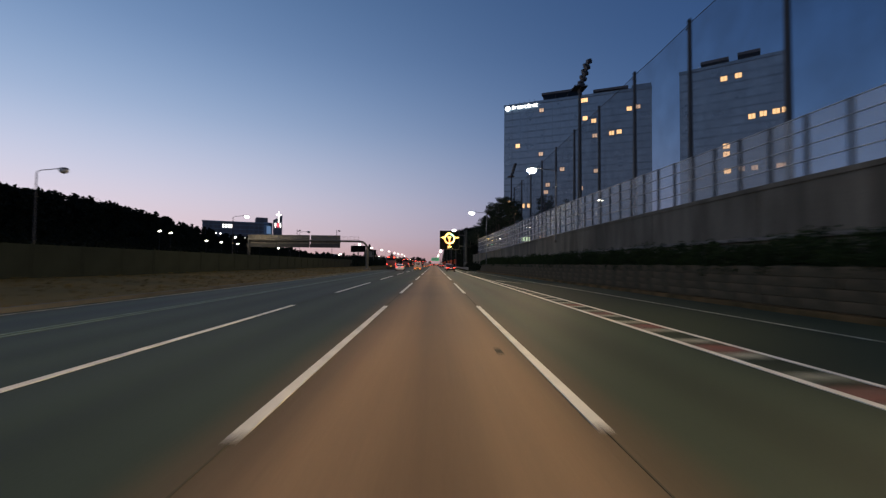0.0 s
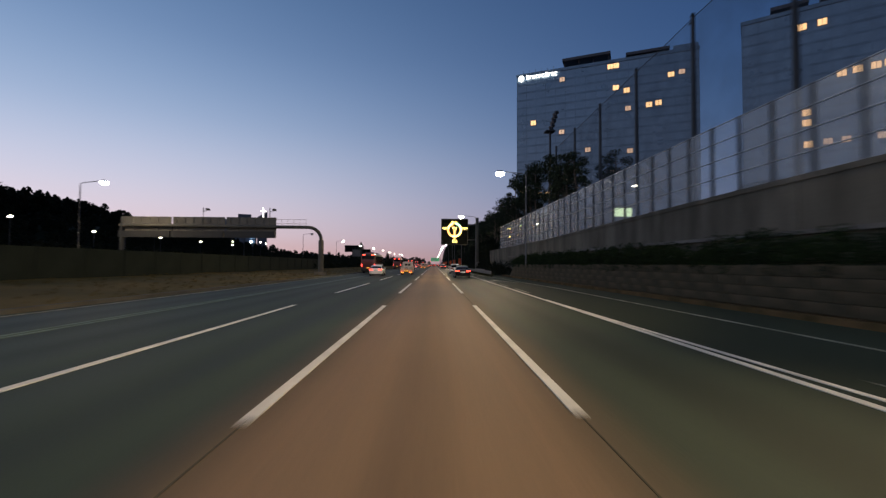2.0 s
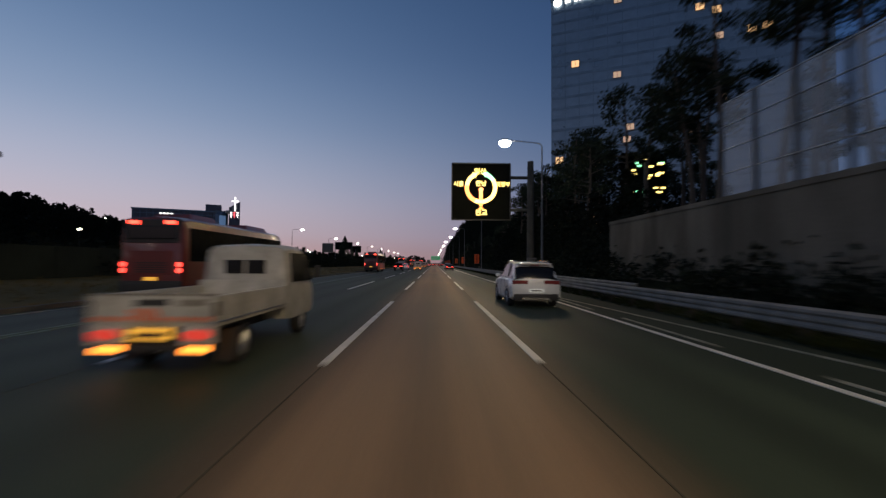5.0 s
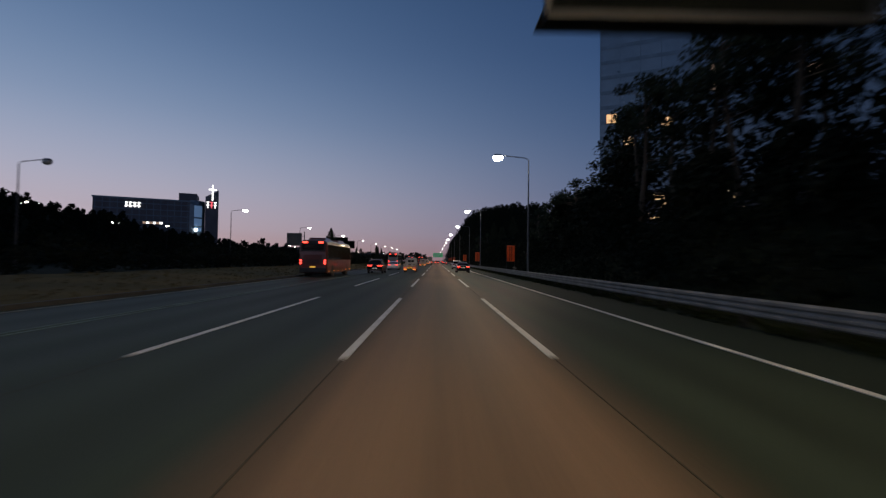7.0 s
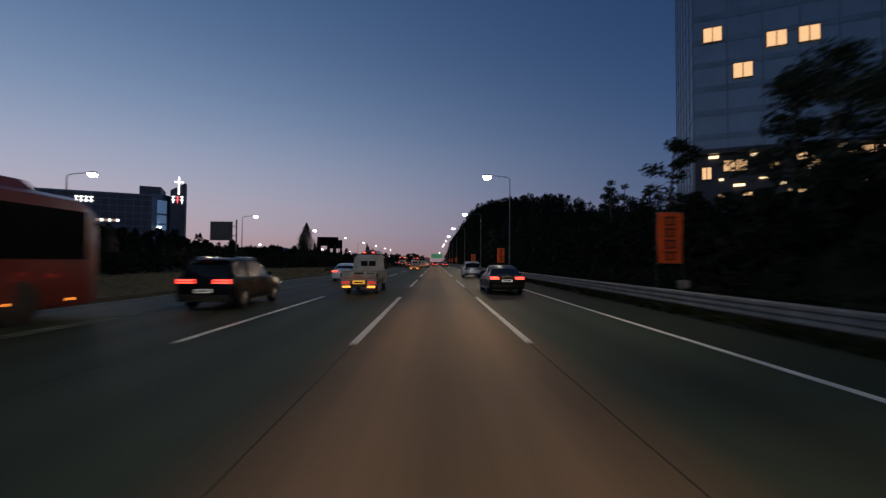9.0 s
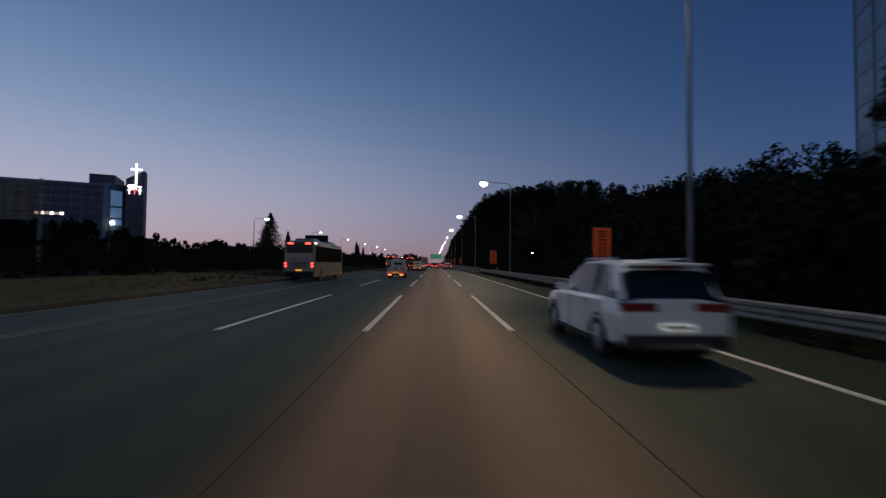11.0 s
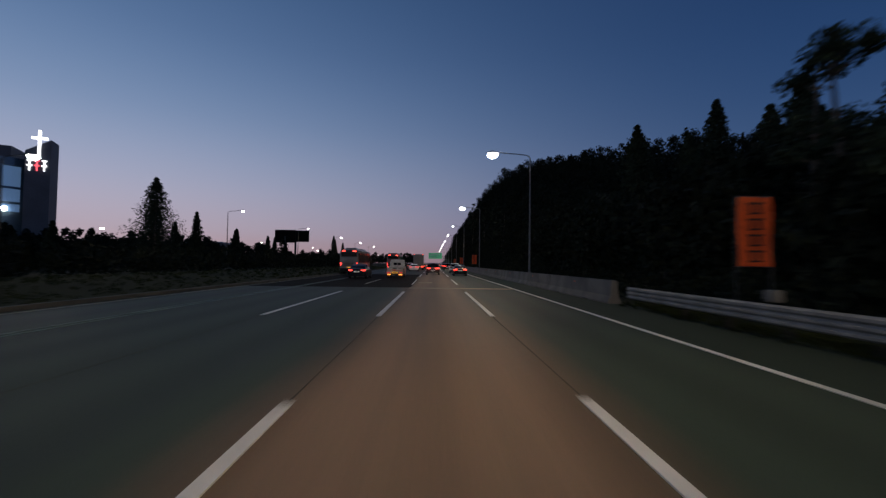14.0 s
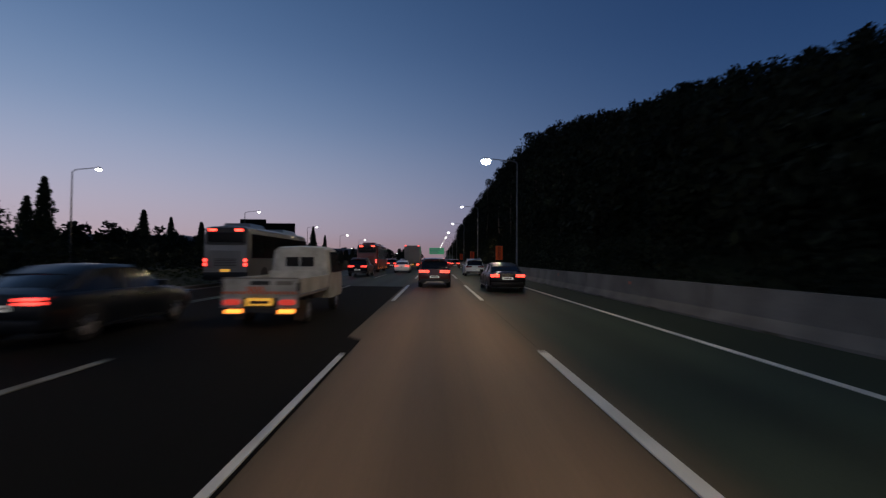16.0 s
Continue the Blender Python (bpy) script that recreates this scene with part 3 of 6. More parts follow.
def make_retaining_wall():
    secs = []
    for y in (-40, -20, 0, 20, 32, 43, 50, 58, 70, 80, 89, 100, 113, 126):
        x, h = conc_x(y), wall_top(y)
        secs.append([(x, y, -0.2), (x + 0.5, y, -0.2), (x + 0.5, y, h), (x - 0.05, y, h), (x - 0.05, y, h - 0.2), (x, y, h - 0.2)])
    wall = tagged(part("wall_retaining", loft(secs), M_CONC), "stained concrete retaining wall carrying the noise barrier", "wall", kind="structure")
    ledge = bmesh.new()
    sweep([(-0.16, 2.76), (0.04, 2.76), (0.04, 2.92), (-0.14, 2.92)], [(conc_x(y), y, 0) for y in np.arange(-30, 112, 6.0)], ledge)
    part("ledge", ledge, M_BARRIER, wall, "pale concrete ledge above the hedge")
    for y in np.arange(-8, 126, 9.0):
        x = conc_x(y)
        part("wall_joint", box(x - 0.012, x + 0.02, y, y + 0.05, 0.0, wall_top(y) - 0.22), M_SEAL, wall)


make_retaining_wall()


def make_noise_barrier():
    nb = thing("noise_barrier", (0, 0, 0), "noise barrier of cloudy clear panels between grey steel posts", "noise barrier", kind="structure")
    post = bpy.data.meshes.new("post")
    b = box(-0.07, 0.07, -0.055, 0.055, 0, 3.5)
    box(-0.13, 0.13, -0.13, 0.13, 0, 0.05, b)
    b.to_mesh(post)
    b.free()
    post.materials.append(M_DARKSTEEL)
    pane = bpy.data.meshes.new("panel")
    b = box(-0.012, 0.012, 0.09, 1.71, 0.06, 0.97)
    b.to_mesh(pane)
    b.free()
    pane.materials.append(M_PANEL)
    rail = bpy.data.meshes.new("rail")
    b = box(-0.03, 0.03, 0.09, 1.71, 0.0, 0.035)
    b.to_mesh(rail)
    b.free()
    rail.materials.append(M_RAIL)
    y = -12.0
    turn = math.degrees(math.atan2(0.030, 1.0))
    while y < 114:
        x, z0 = conc_x(y) + 0.22, wall_top(y)
        high = barrier_top(y) - z0
        step = high / 4
        share("post", post, nb, (x, y, z0), turn, (1, 1, high / 3.5))
        for row in range(4):
            share("panel", pane, nb, (x, y, z0 + row * step), turn, (1, 1, step))
            share("rail", rail, nb, (x, y, z0 + row * step), turn)
        share("rail", rail, nb, (x, y, z0 + high - 0.03), turn)
        y += 1.8
    share("post", post, nb, (conc_x(y) + 0.22, y, wall_top(y)), turn)


make_noise_barrier()

# golf-range net on tall poles
NET_X, NET_STEP = 20.25, 9.7
net_poles = [5.2 + NET_STEP * k for k in range(-1, 12)]


def make_net_pole():
    p = thing("net_pole", (NET_X, net_poles[0], TERRACE - 0.05), "tall dark steel pole holding a safety net", "pole", "poles of the tall net")
    part("mast", rod((0, 0, 0), (0, 0, 17.0), 0.22, 0.15, 12), M_DARKSTEEL, p, smooth=True)
    part("base", box(-0.4, 0.4, -0.4, 0.4, 0, 0.3, bevel=0.04), M_CONC, p)
    part("cap", rod((0, 0, 17.0), (0, 0, 17.25), 0.2, 0.12, 12), M_DARKSTEEL, p)
    part("cable_arm", box(-0.05, 0.05, -0.05, 0.5, 16.6, 16.7), M_DARKSTEEL, p)
    return p


np0 = make_net_pole()
for y in net_poles[1:]:
    copy_thing(np0, pose(NET_X, y, TERRACE - 0.05))
net = thing("safety_net", (NET_X, 0, 4.4), "fine dark safety net strung between tall poles", "net")
for a, b in zip(net_poles, net_poles[1:]):
    part("net_sheet", box(-0.005, 0.005, a, b, 0.4, 16.6), M_NET, net)
    part("cable", tube([(0, a, 16.6), (0, (a + b) / 2, 16.5), (0, b, 16.6)], 0.03, 6), M_DARKSTEEL, net)


def make_flood_mast(place, height):
    p = thing("floodlight_mast", place, "dark floodlight mast with a tilted rack of lamps", "floodlight", "floodlight masts")
    part("mast", rod((0, 0, 0), (0, 0, height), 0.28, 0.16, 12), M_DARKSTEEL, p, smooth=True)
    part("platform", box(-0.9, 0.7, -0.9, 0.9, height - 0.9, height - 0.75), M_DARKSTEEL, p)
    rack = bmesh.new()
    for k in range(5):
        rod((0.15 + 0.22 * k, -0.9, height - 0.6 + 0.75 * k), (0.15 + 0.22 * k, 0.9, height - 0.6 + 0.75 * k), 0.05, 0.05, 6, rack)
    part("rack", rack, M_DARKSTEEL, p)
    for k in range(5):
        for j in (-0.55, 0.55):
            b = rod((0.35 + 0.22 * k, j, height - 0.55 + 0.75 * k), (-0.15 + 0.22 * k, j, height - 0.75 + 0.75 * k), 0.3, 0.34, 10)
            part("floodlight", b, M_DARKSTEEL, p)
    return p


make_flood_mast((18.0, 54.2, TERRACE), 20.35)
make_flood_mast((20.0, 114.8, TERRACE - 0.1), 21.35)

# ---------------- street lamps ----------------


def make_lamp(place, height, reach, side, lit=True, label="", group="", power=1400, wings=False, aim=8.0, head=1.0):
    """side -1: the arm reaches towards negative x."""
    p = thing("street_lamp", place, label, "street lamp", group)
    steel = M_GREYPOLE if side < 0 else M_DARKSTEEL
    part("pole", rod((0, 0, 0), (0, 0, height - 0.35), 0.11, 0.055, 12), steel, p, smooth=True)
    part("base", box(-0.22, 0.22, -0.22, 0.22, 0, 0.25, bevel=0.03), M_CONC, p)
    arm = tube([(0, 0, height - 0.4), (side * 0.12, 0, height - 0.2), (side * 0.5, 0, height - 0.08), (side * (reach - 0.4), 0, height + 0.12)], 0.045, 8)
    part("arm", arm, steel, p)
    hx = side * reach
    ring = lambda z, s: [(hx + head * s * 0.55 * math.cos(w), head * s * 0.30 * math.sin(w), height + z) for w in [i * math.pi / 6 for i in range(12)]]
    part("lamp_head", loft([ring(0.02, 1.0), ring(0.12, 0.95), ring(0.22, 0.6)]), M_GREYPOLE, p, smooth=True)
    # enlarged past a real lens: the lamp's glare is put into its shape
    glare_bowl = lambda z, s: [(hx + head * s * 0.52 * math.cos(w), head * s * 0.42 * math.sin(w), height + head * z) for w in [i * math.pi / 8 for i in range(16)]]
    part("lens", loft([glare_bowl(0.0, 0.92), glare_bowl(-0.12, 1.0), glare_bowl(-0.28, 0.88), glare_bowl(-0.40, 0.6), glare_bowl(-0.46, 0.25)]), M_LAMP if lit else M_LAMPOFF, p, smooth=True)
    if lit:
        # spots paired along the road, less straight below, added for the even headlight glow
        for way in (-1, 1) if wings else (0,):
            lamp = bpy.data.lights.new("lamp_light", "SPOT")
            lamp.energy, lamp.color, lamp.shadow_soft_size = power, (1.0, 0.76, 0.44), 0.3
            lamp.spot_size, lamp.spot_blend = radians(122 if wings else 165), 1.0 if wings else 0.65
            ob = new("lamp_light", lamp)
            ob.parent = p
            ob.location = (hx, 0, height - 0.6)
            across = side * (aim + 0.5) if wings else side * 2.5
            ob.rotation_euler = Vector((across, 20.0 * way, -height)).to_track_quat("-Z", "Y").to_euler()
    return p


RL = "tall grey steel street lamp with a bright white head"
right_lamps = [(15.5, -34.0, 12.6), (14.8, 6.8, 12.0), (13.4, 48.2, 10.7), (10.6, 89.7, 7.6), (9.2, 136.0, 6.0), (8.9, 182.2, 5.8), (8.9, 230.3, 6.1), (9.7, 272.2, 6.2), (9.0, 313.6, 5.4), (8.5, 354.7, 5.2)] + [
    (8.4, 396 + 41.5 * k, 5.2) for k in range(9)]
for i, (px, y, hx) in enumerate(right_lamps):
    z = 0.0 if px < 10 else (TERRACE if px > 11 else 0.0)
    make_lamp((px, y, z - 0.05), 12.2 - z, px - hx, -1, True, RL, "street lamps beside the lanes", 6500 if y < 60 else 5900 if y < 100 else 3100 if y < 240 else 3500 if y < 290 else 2500, y < 360, hx + (15.5 if y < 100 else 7.5), 1.0 if y < 360 else 0.38)
LL = "grey steel street lamp across the median with its head lit"
for y, lit, x in ((47, False, -41.8), (92.5, True, -41.8), (138, False, -41.8), (182.6, False, -42.0), (226, True, -40.9), (271.6, True, -41.3), (313.3, True, -40.0), (356.5, True, -39.2), (399, True, -38.8), (442, True, -38.4), (486, True, -38), (530, True, -38)):
    make_lamp((x, y, land(x, y)), 11.2, 2.8, 1, lit, LL if lit else "grey steel street lamp across the median, unlit", "street lamps across the median", head=0.9 if y < 330 else 0.5)

# ---------------- guard rail and concrete barrier ----------------
RAIL_X = 7.55


def make_guardrail(x, y0, y1, name="guardrail"):
    g = thing(name, (x, y0, 0), "galvanised steel crash barrier along the shoulder", "guardrail", kind="structure")
    prof = [(0.0, 0.34), (-0.05, 0.38), (-0.05, 0.43), (0.0, 0.48), (-0.05, 0.53), (-0.05, 0.58), (0.0, 0.63), (-0.05, 0.68), (-0.05, 0.74), (0.0, 0.79), (0.02, 0.79), (0.02, 0.34)]
    ln = 4.0
    beam = bpy.data.meshes.new("beam")
    b = sweep(prof, [(0, 0, 0), (0, ln + 0.1, 0)])
    bmesh.ops.recalc_face_normals(b, faces=b.faces[:])
    b.to_mesh(beam)
    b.free()
    beam.materials.append(M_STEEL)
    post = bpy.data.meshes.new("post")
    b = box(0.04, 0.16, -0.05, 0.05, -0.1, 0.78)
    b.to_mesh(post)
    b.free()
    post.materials.append(M_POST)
    n = int((y1 - y0) / ln)
    for k in range(n):
        share("beam", beam, g, (0.002 * (k % 2), k * ln, 0))
        share("post", post, g, (0, k * ln + 0.3, 0))
        share("post", post, g, (0, k * ln + 2.3, 0))
    return g


make_guardrail(RAIL_X, WALL_END - 2, 290.0)
make_guardrail(9.1, 118.0, 134.0)
low = [(RAIL_X - 0.05 + 0.9 * rng.random() ** 1.5, rng.uniform(WALL_END, 290), 0.06 + 0.10 * rng.random()) for _ in range(1500)]
tagged(scatter_quads("grass_tufts", low, rng.uniform(0.16, 0.30, len(low)), 14, 0.07, M_GREENGRASS, 31, 0.6), "dark grass tufts growing under the crash barrier", "grass", kind="stuff")


def make_barriers():
    prof = [(-0.30, 0.0), (0.30, 0.0), (0.30, 0.08), (0.16, 0.34), (0.10, 1.0), (-0.10, 1.0), (-0.16, 0.34), (-0.30, 0.08)]
    b = sweep(prof, [(0, 0, 0), (0, 9.94, 0)])
    bmesh.ops.recalc_face_normals(b, faces=b.faces[:])
    me = bpy.data.meshes.new("barrier")
    b.to_mesh(me)
    b.free()
    me.materials.append(M_BARRIER)
    first = thing("concrete_barrier", (RAIL_X + 0.05, 290.5, -0.01), "pale concrete crash barrier section beside the shoulder", "barrier", "concrete barrier sections")
    share("body", me, first, (0, 0, 0))
    for y in (2.5, 7.2):
        part("drain_slot", box(-0.305, -0.28, y, y + 0.6, 0.0, 0.07), M_SEAL, first)
    part("reflector", box(-0.135, -0.115, 4.9, 5.0, 0.72, 0.82), M_ORANGE, first)
    part("joint_plate", box(-0.13, 0.13, 9.93, 10.0, 0.05, 0.97), M_SEAL, first)
    for k in range(1, 24):
        copy_thing(first, pose(RAIL_X + 0.05, 290.5 + 10.0 * k, -0.01))


make_barriers()

# ---------------- orange banners ----------------


def make_banner(place):
    p = thing("roadside_banner", place, "upright orange cloth banner with dark lettering on a frame", "banner", "orange banners beside the road")
    b = bmesh.new()
    n = 10
    rows = []
    for j in range(n + 1):
        z = 1.65 + 2.0 * j / n
        rows.append([b.verts.new((x, 0.035 * math.sin(3.1 * z + x * 2.4), z)) for x in (-0.5, -0.25, 0.0, 0.25, 0.5)])
    for a, c in zip(rows, rows[1:]):
        for i in range(4):
            b.faces.new((a[i], a[i + 1], c[i + 1], c[i]))
    bmesh.ops.solidify(b, geom=b.faces[:], thickness=0.012)
    part("cloth", b, M_ORANGE, p, smooth=True)
    for s in (-1, 1):
        part("upright", rod((s * 0.52, 0.05, -0.1), (s * 0.52, 0.05, 3.7), 0.025, 0.025, 8), M_DARKSTEEL, p)
    for z in (1.64, 3.66):
        part("crossbar", rod((-0.54, 0.05, z), (0.54, 0.05, z), 0.02, 0.02, 8), M_GREYPOLE, p)
    r = random.Random(int(place[1]))
    for k in range(4):
        z = 1.75 + 0.46 * k
        b = box(-0.24, 0.24, -0.052, -0.046, z + 0.30, z + 0.36)
        box(-0.18, -0.10, -0.052, -0.046, z, z + 0.3, b)
        box(0.06, 0.14, -0.052, -0.046, z + 0.06, z + 0.3, b)
        box(-0.2, 0.2, -0.052, -0.046, z + 0.02, z + 0.07, b)
        part("lettering_bar", b, M_INK, p)
    part("ballast", box(0.36, 0.72, -0.2, 0.2, 0.62, 0.98, bevel=0.08), M_BARRIER, p, "white rounded ballast block", smooth=True)
    part("ballast_stand", box(0.48, 0.60, -0.08, 0.08, -0.1, 0.62), M_DARKSTEEL, p)
    return p


for y in (194.0, 239.2, 284.4, 372.0, 418.0, 463.0):
    make_banner((9.15, y, max(0, land(9.15, y))))

# ---------------- electronic message sign ----------------


def text_mesh(body, size):
    cu = bpy.data.curves.new("lettering", "FONT")
    cu.body, cu.size, cu.align_x, cu.align_y, cu.extrude, cu.offset = body, size, "CENTER", "CENTER", 0.01, 0.008
    ob = bpy.data.objects.new("lettering", cu)
    scene.collection.objects.link(ob)
    dg = bpy.context.evaluated_depsgraph_get()
    me = bpy.data.meshes.new_from_object(ob.evaluated_get(dg))
    bpy.data.objects.remove(ob)
    bpy.data.curves.remove(cu)
    return me


def make_message_sign():
    s = thing("message_sign", (10.6, 147.0, 0), "black electronic road sign lit with an amber ring route map", "road sign")
    part("mast", rod((0, 0, -0.1), (0, 0, 13.0), 0.42, 0.34, 18), M_MAST, s, smooth=True)
    part("mast_base", box(-0.9, 0.9, -0.9, 0.9, -0.1, 0.5, bevel=0.05), M_CONC, s)
    for z in (7.6, 11.2):
        part("arm", tube([(0, 0.1, z), (-8.6, 0.1, z)], 0.18, 12), M_MAST, s)
    x0, x1, z0, z1 = -8.75, -2.35, 6.4, 12.6
    part("board", box(x0, x1, -0.55, -0.15, z0, z1, bevel=0.04), M_BOARD, s)
    f = bmesh.new()
    for a in ((x0 - 0.06, x0 + 0.06, z0, z1), (x1 - 0.06, x1 + 0.06, z0, z1), (x0, x1, z0 - 0.06, z0 + 0.06), (x0, x1, z1 - 0.06, z1 + 0.06)):
        box(a[0], a[1], -0.62, -0.5, a[2], a[3], f)
    part("frame", f, M_DARKSTEEL, s)
    part("walkway", box(x0, x1, -0.12, 0.7, z0 + 0.30, z0 + 0.36), M_DARKSTEEL, s)
    for k in range(7):
        x = x0 + 0.2 + k * 1.0
        part("walkway_bracket", rod((x, 0.7, z0 + 0.33), (x, -0.12, z0 + 1.0), 0.03, 0.03, 6), M_DARKSTEEL, s)
    cx, cz, ro, ri, yf = x0 + 3.18, z0 + 3.55, 1.78, 1.34, -0.56

    def arc(a0, a1, r_out, r_in, material, name):
        b = bmesh.new()
        n = max(6, int(abs(a1 - a0) / 6))
        ring = [(cx + r_out * math.sin(radians(a0 + (a1 - a0) * i / n)), cz + r_out * math.cos(radians(a0 + (a1 - a0) * i / n))) for i in range(n + 1)]
        ring += [(cx + r_in * math.sin(radians(a1 + (a0 - a1) * i / n)), cz + r_in * math.cos(radians(a1 + (a0 - a1) * i / n))) for i in range(n + 1)]
        vf = [b.verts.new((x, yf - 0.03, z)) for x, z in ring]
        vb = [b.verts.new((x, yf, z)) for x, z in ring]
        m = 2 * (n + 1)
        for i in range(n):
            b.faces.new((vf[i], vf[i + 1], vf[m - 2 - i], vf[m - 1 - i]))
        for i in range(m):
            j = (i + 1) % m
            b.faces.new((vf[i], vb[i], vb[j], vf[j]))
        part(name, b, material, s)
    arc(58, 205, ro, ri, M_AMBER, "ring_route")
    arc(205, 278, ro, ri, M_ORANGELED, "ring_route_slow")
    arc(278, 330, ro, ri, M_AMBER, "ring_route")
    arc(24, 58, ro, ri, M_GREENLED, "ring_route_free")

    def poly(name, pts, material):
        b = bmesh.new()
        loft([[(cx + x, yf - 0.03, cz + z) for x, z in pts], [(cx + x, yf, cz + z) for x, z in pts]], b)
        part(name, b, material, s)
    poly("stem", [(-0.2, -1.4), (0.2, -1.4), (0.2, -0.25), (-0.2, -0.25)], M_ORANGELED)
    poly("lower_stem", [(-0.19, -2.05), (0.19, -2.05), (0.19, -1.7), (-0.19, -1.7)], M_ORANGELED)
    poly("stem_head", [(-0.34, -0.25), (0.34, -0.25), (0.0, 0.1)], M_ORANGELED)
    poly("foot_arrow", [(-0.36, -2.4), (0.36, -2.4), (0.0, -2.05)], M_ORANGELED)
    for sg, mt in ((-1, M_AMBER), (1, M_GREENLED)):
        a = radians(24 if sg > 0 else 330)
        px, pz = 1.56 * math.sin(a), 1.56 * math.cos(a)
        tx, tz = -sg * math.cos(a), sg * math.sin(a)
        nx, nz = math.sin(a), math.cos(a)
        poly("ring_head", [(px + nx * 0.36, pz + nz * 0.36), (px - nx * 0.36, pz - nz * 0.36), (px + tx * 0.5, pz + tz * 0.5)], mt)
    for body, dx, dz, size in (("일산", -0.1, 1.75, 0.72), ("시흥", -2.45, 0.35, 0.62), ("한남", 0.0, 0.42, 0.66), ("판교", 0.05, -2.78, 0.72), ("의정부", 2.42, 0.35, 0.58)):
        me = text_mesh(body, size)
        me.materials.clear()
        me.materials.append(M_AMBER)
        ob = new("lettering", me)
        ob.parent = s
        ob.matrix_basis = pose(cx + dx, yf - 0.02, cz + dz, 90, 0, 0)
    part("cabinet", box(-0.5, 0.5, -0.75, -0.42, 1.1, 2.3, bevel=0.03), M_GREYPOLE, s)


make_message_sign()

# ---------------- sign gantry over the opposite lanes ----------------


def make_gantry():
    g = thing("sign_gantry", (-14.8, 98.3, 0.4), "grey steel gantry with the back of large road signs", "sign gantry")
    pts = [(0, 0, -0.3), (0, 0, 4.3)] + [(-1.7 + 1.7 * math.cos(a), 0, 4.3 + 1.7 * math.sin(a)) for a in [radians(15 * i) for i in range(1, 7)]] + [(-14, 0, 6.05), (-26.3, 0, 6.1)]
    part("column", tube(pts[:2], 0.34, 14), M_GANTRY, g, smooth=True)
    part("arm", tube(pts[1:], 0.22, 12), M_GANTRY, g, smooth=True)
    part("far_column", rod((-26.0, 0, -0.5), (-26.0, 0, 6.1), 0.3, 0.26, 14), M_DARKSTEEL, g, smooth=True)
    part("column_foot", box(-0.7, 0.7, -0.7, 0.7, -0.5, 0.15, bevel=0.05), M_CONC, g)
    for x0, x1 in ((-12.6, -6.05), (-19.6, -12.8), (-26.4, -19.8)):
        sgn = part("sign_back", box(x0, x1, 0.3, 0.36, 4.7, 7.3), M_SIGNBACK, g)
        part("lower_band", box(x0, x1, -0.2, 0.28, 4.55, 5.4), M_DARKSTEEL, g)
        n = int((x1 - x0) / 1.1)
        for k in range(n):
            x = x0 + 0.5 + k * 1.1
            part("stiffener", box(x - 0.04, x + 0.04, 0.2, 0.3, 4.75, 7.25), M_SIGNBACK, g)
    for z in (6.45, 7.0):
        part("hand_rail", rod((-6.0, -0.1, z), (-1.9, -0.1, z), 0.02, 0.02, 6), M_STEEL, g)
    for k in range(6):
        part("rail_post", rod((-6.0 + 0.8 * k, -0.1, 6.1), (-6.0 + 0.8 * k, -0.1, 7.0), 0.02, 0.02, 6), M_STEEL, g)
    for x in (-6.8, -15.5):
        part("camera_post", rod((x, 0, 6.2), (x, 0, 8.5), 0.05, 0.05, 8), M_GANTRY, g)
        part("camera_arm", rod((x, 0, 8.0), (x + 0.6, 0, 8.15), 0.03, 0.03, 6), M_GANTRY, g)
        part("camera_box", box(x + 0.4, x + 0.75, -0.3, 0.3, 8.15, 8.4, bevel=0.03), M_GANTRY, g)


make_gantry()


def make_side_sign(place, w, h, z, label):
    p = thing("road_sign", place, label, "road sign", "signs across the median")
    part("post", rod((w / 2 + 0.7, 0, -0.4), (w / 2 + 0.7, 0, z + h * 0.6), 0.14, 0.12, 10), M_GREYPOLE, p, smooth=True)
    for k in (-0.25, 0.25):
        part("bracket", rod((w / 2 + 0.7, 0, z + h * k), (0, 0, z + h * k), 0.06, 0.06, 8), M_GREYPOLE, p)
    part("panel", box(-w / 2, w / 2, 0.08, 0.13, z - h / 2, z + h / 2, bevel=0.02), M_SIGNBACK, p)
    for k in range(4):
        part("stiffener", box(-w / 2 + 0.3 + k * (w - 0.6) / 3 - 0.03, -w / 2 + 0.3 + k * (w - 0.6) / 3 + 0.03, 0.0, 0.08, z - h / 2 + 0.1, z + h / 2 - 0.1), M_SIGNBACK, p)


make_side_sign((-37.5, 254.4, 0.1), 3.9, 3.3, 6.7, "grey back of a square road sign on a steel post")


def make_billboard(place, w, h, z):
    p = thing("billboard", place, "dark advertising billboard on a steel column", "billboard", "billboards")
    part("column", rod((0, 0, -0.2), (0, 0, z), 0.8, 0.7, 14), M_DARKSTEEL, p, smooth=True)
    part("panel", box(-w / 2, w / 2, -0.6, 0.6, z - h / 2, z + h / 2, bevel=0.1), M_BOARD, p)
    part("walkway", box(-w / 2, w / 2, -1.5, -0.6, z - h / 2 - 0.3, z - h / 2 - 0.15), M_DARKSTEEL, p)
    for k in range(4):
        part("lamp_arm", rod((-w / 2 + 2 + k * (w - 4) / 3, -0.6, z - h / 2 - 0.2), (-w / 2 + 2 + k * (w - 4) / 3, -2.2, z - h / 2 + 0.2), 0.07, 0.07, 6), M_DARKSTEEL, p)


make_billboard((-104.0, 607.0, 0), 20.0, 8.4, 21.0)
make_billboard((-66.0, 470.0, 0), 9.0, 5.5, 13.0)


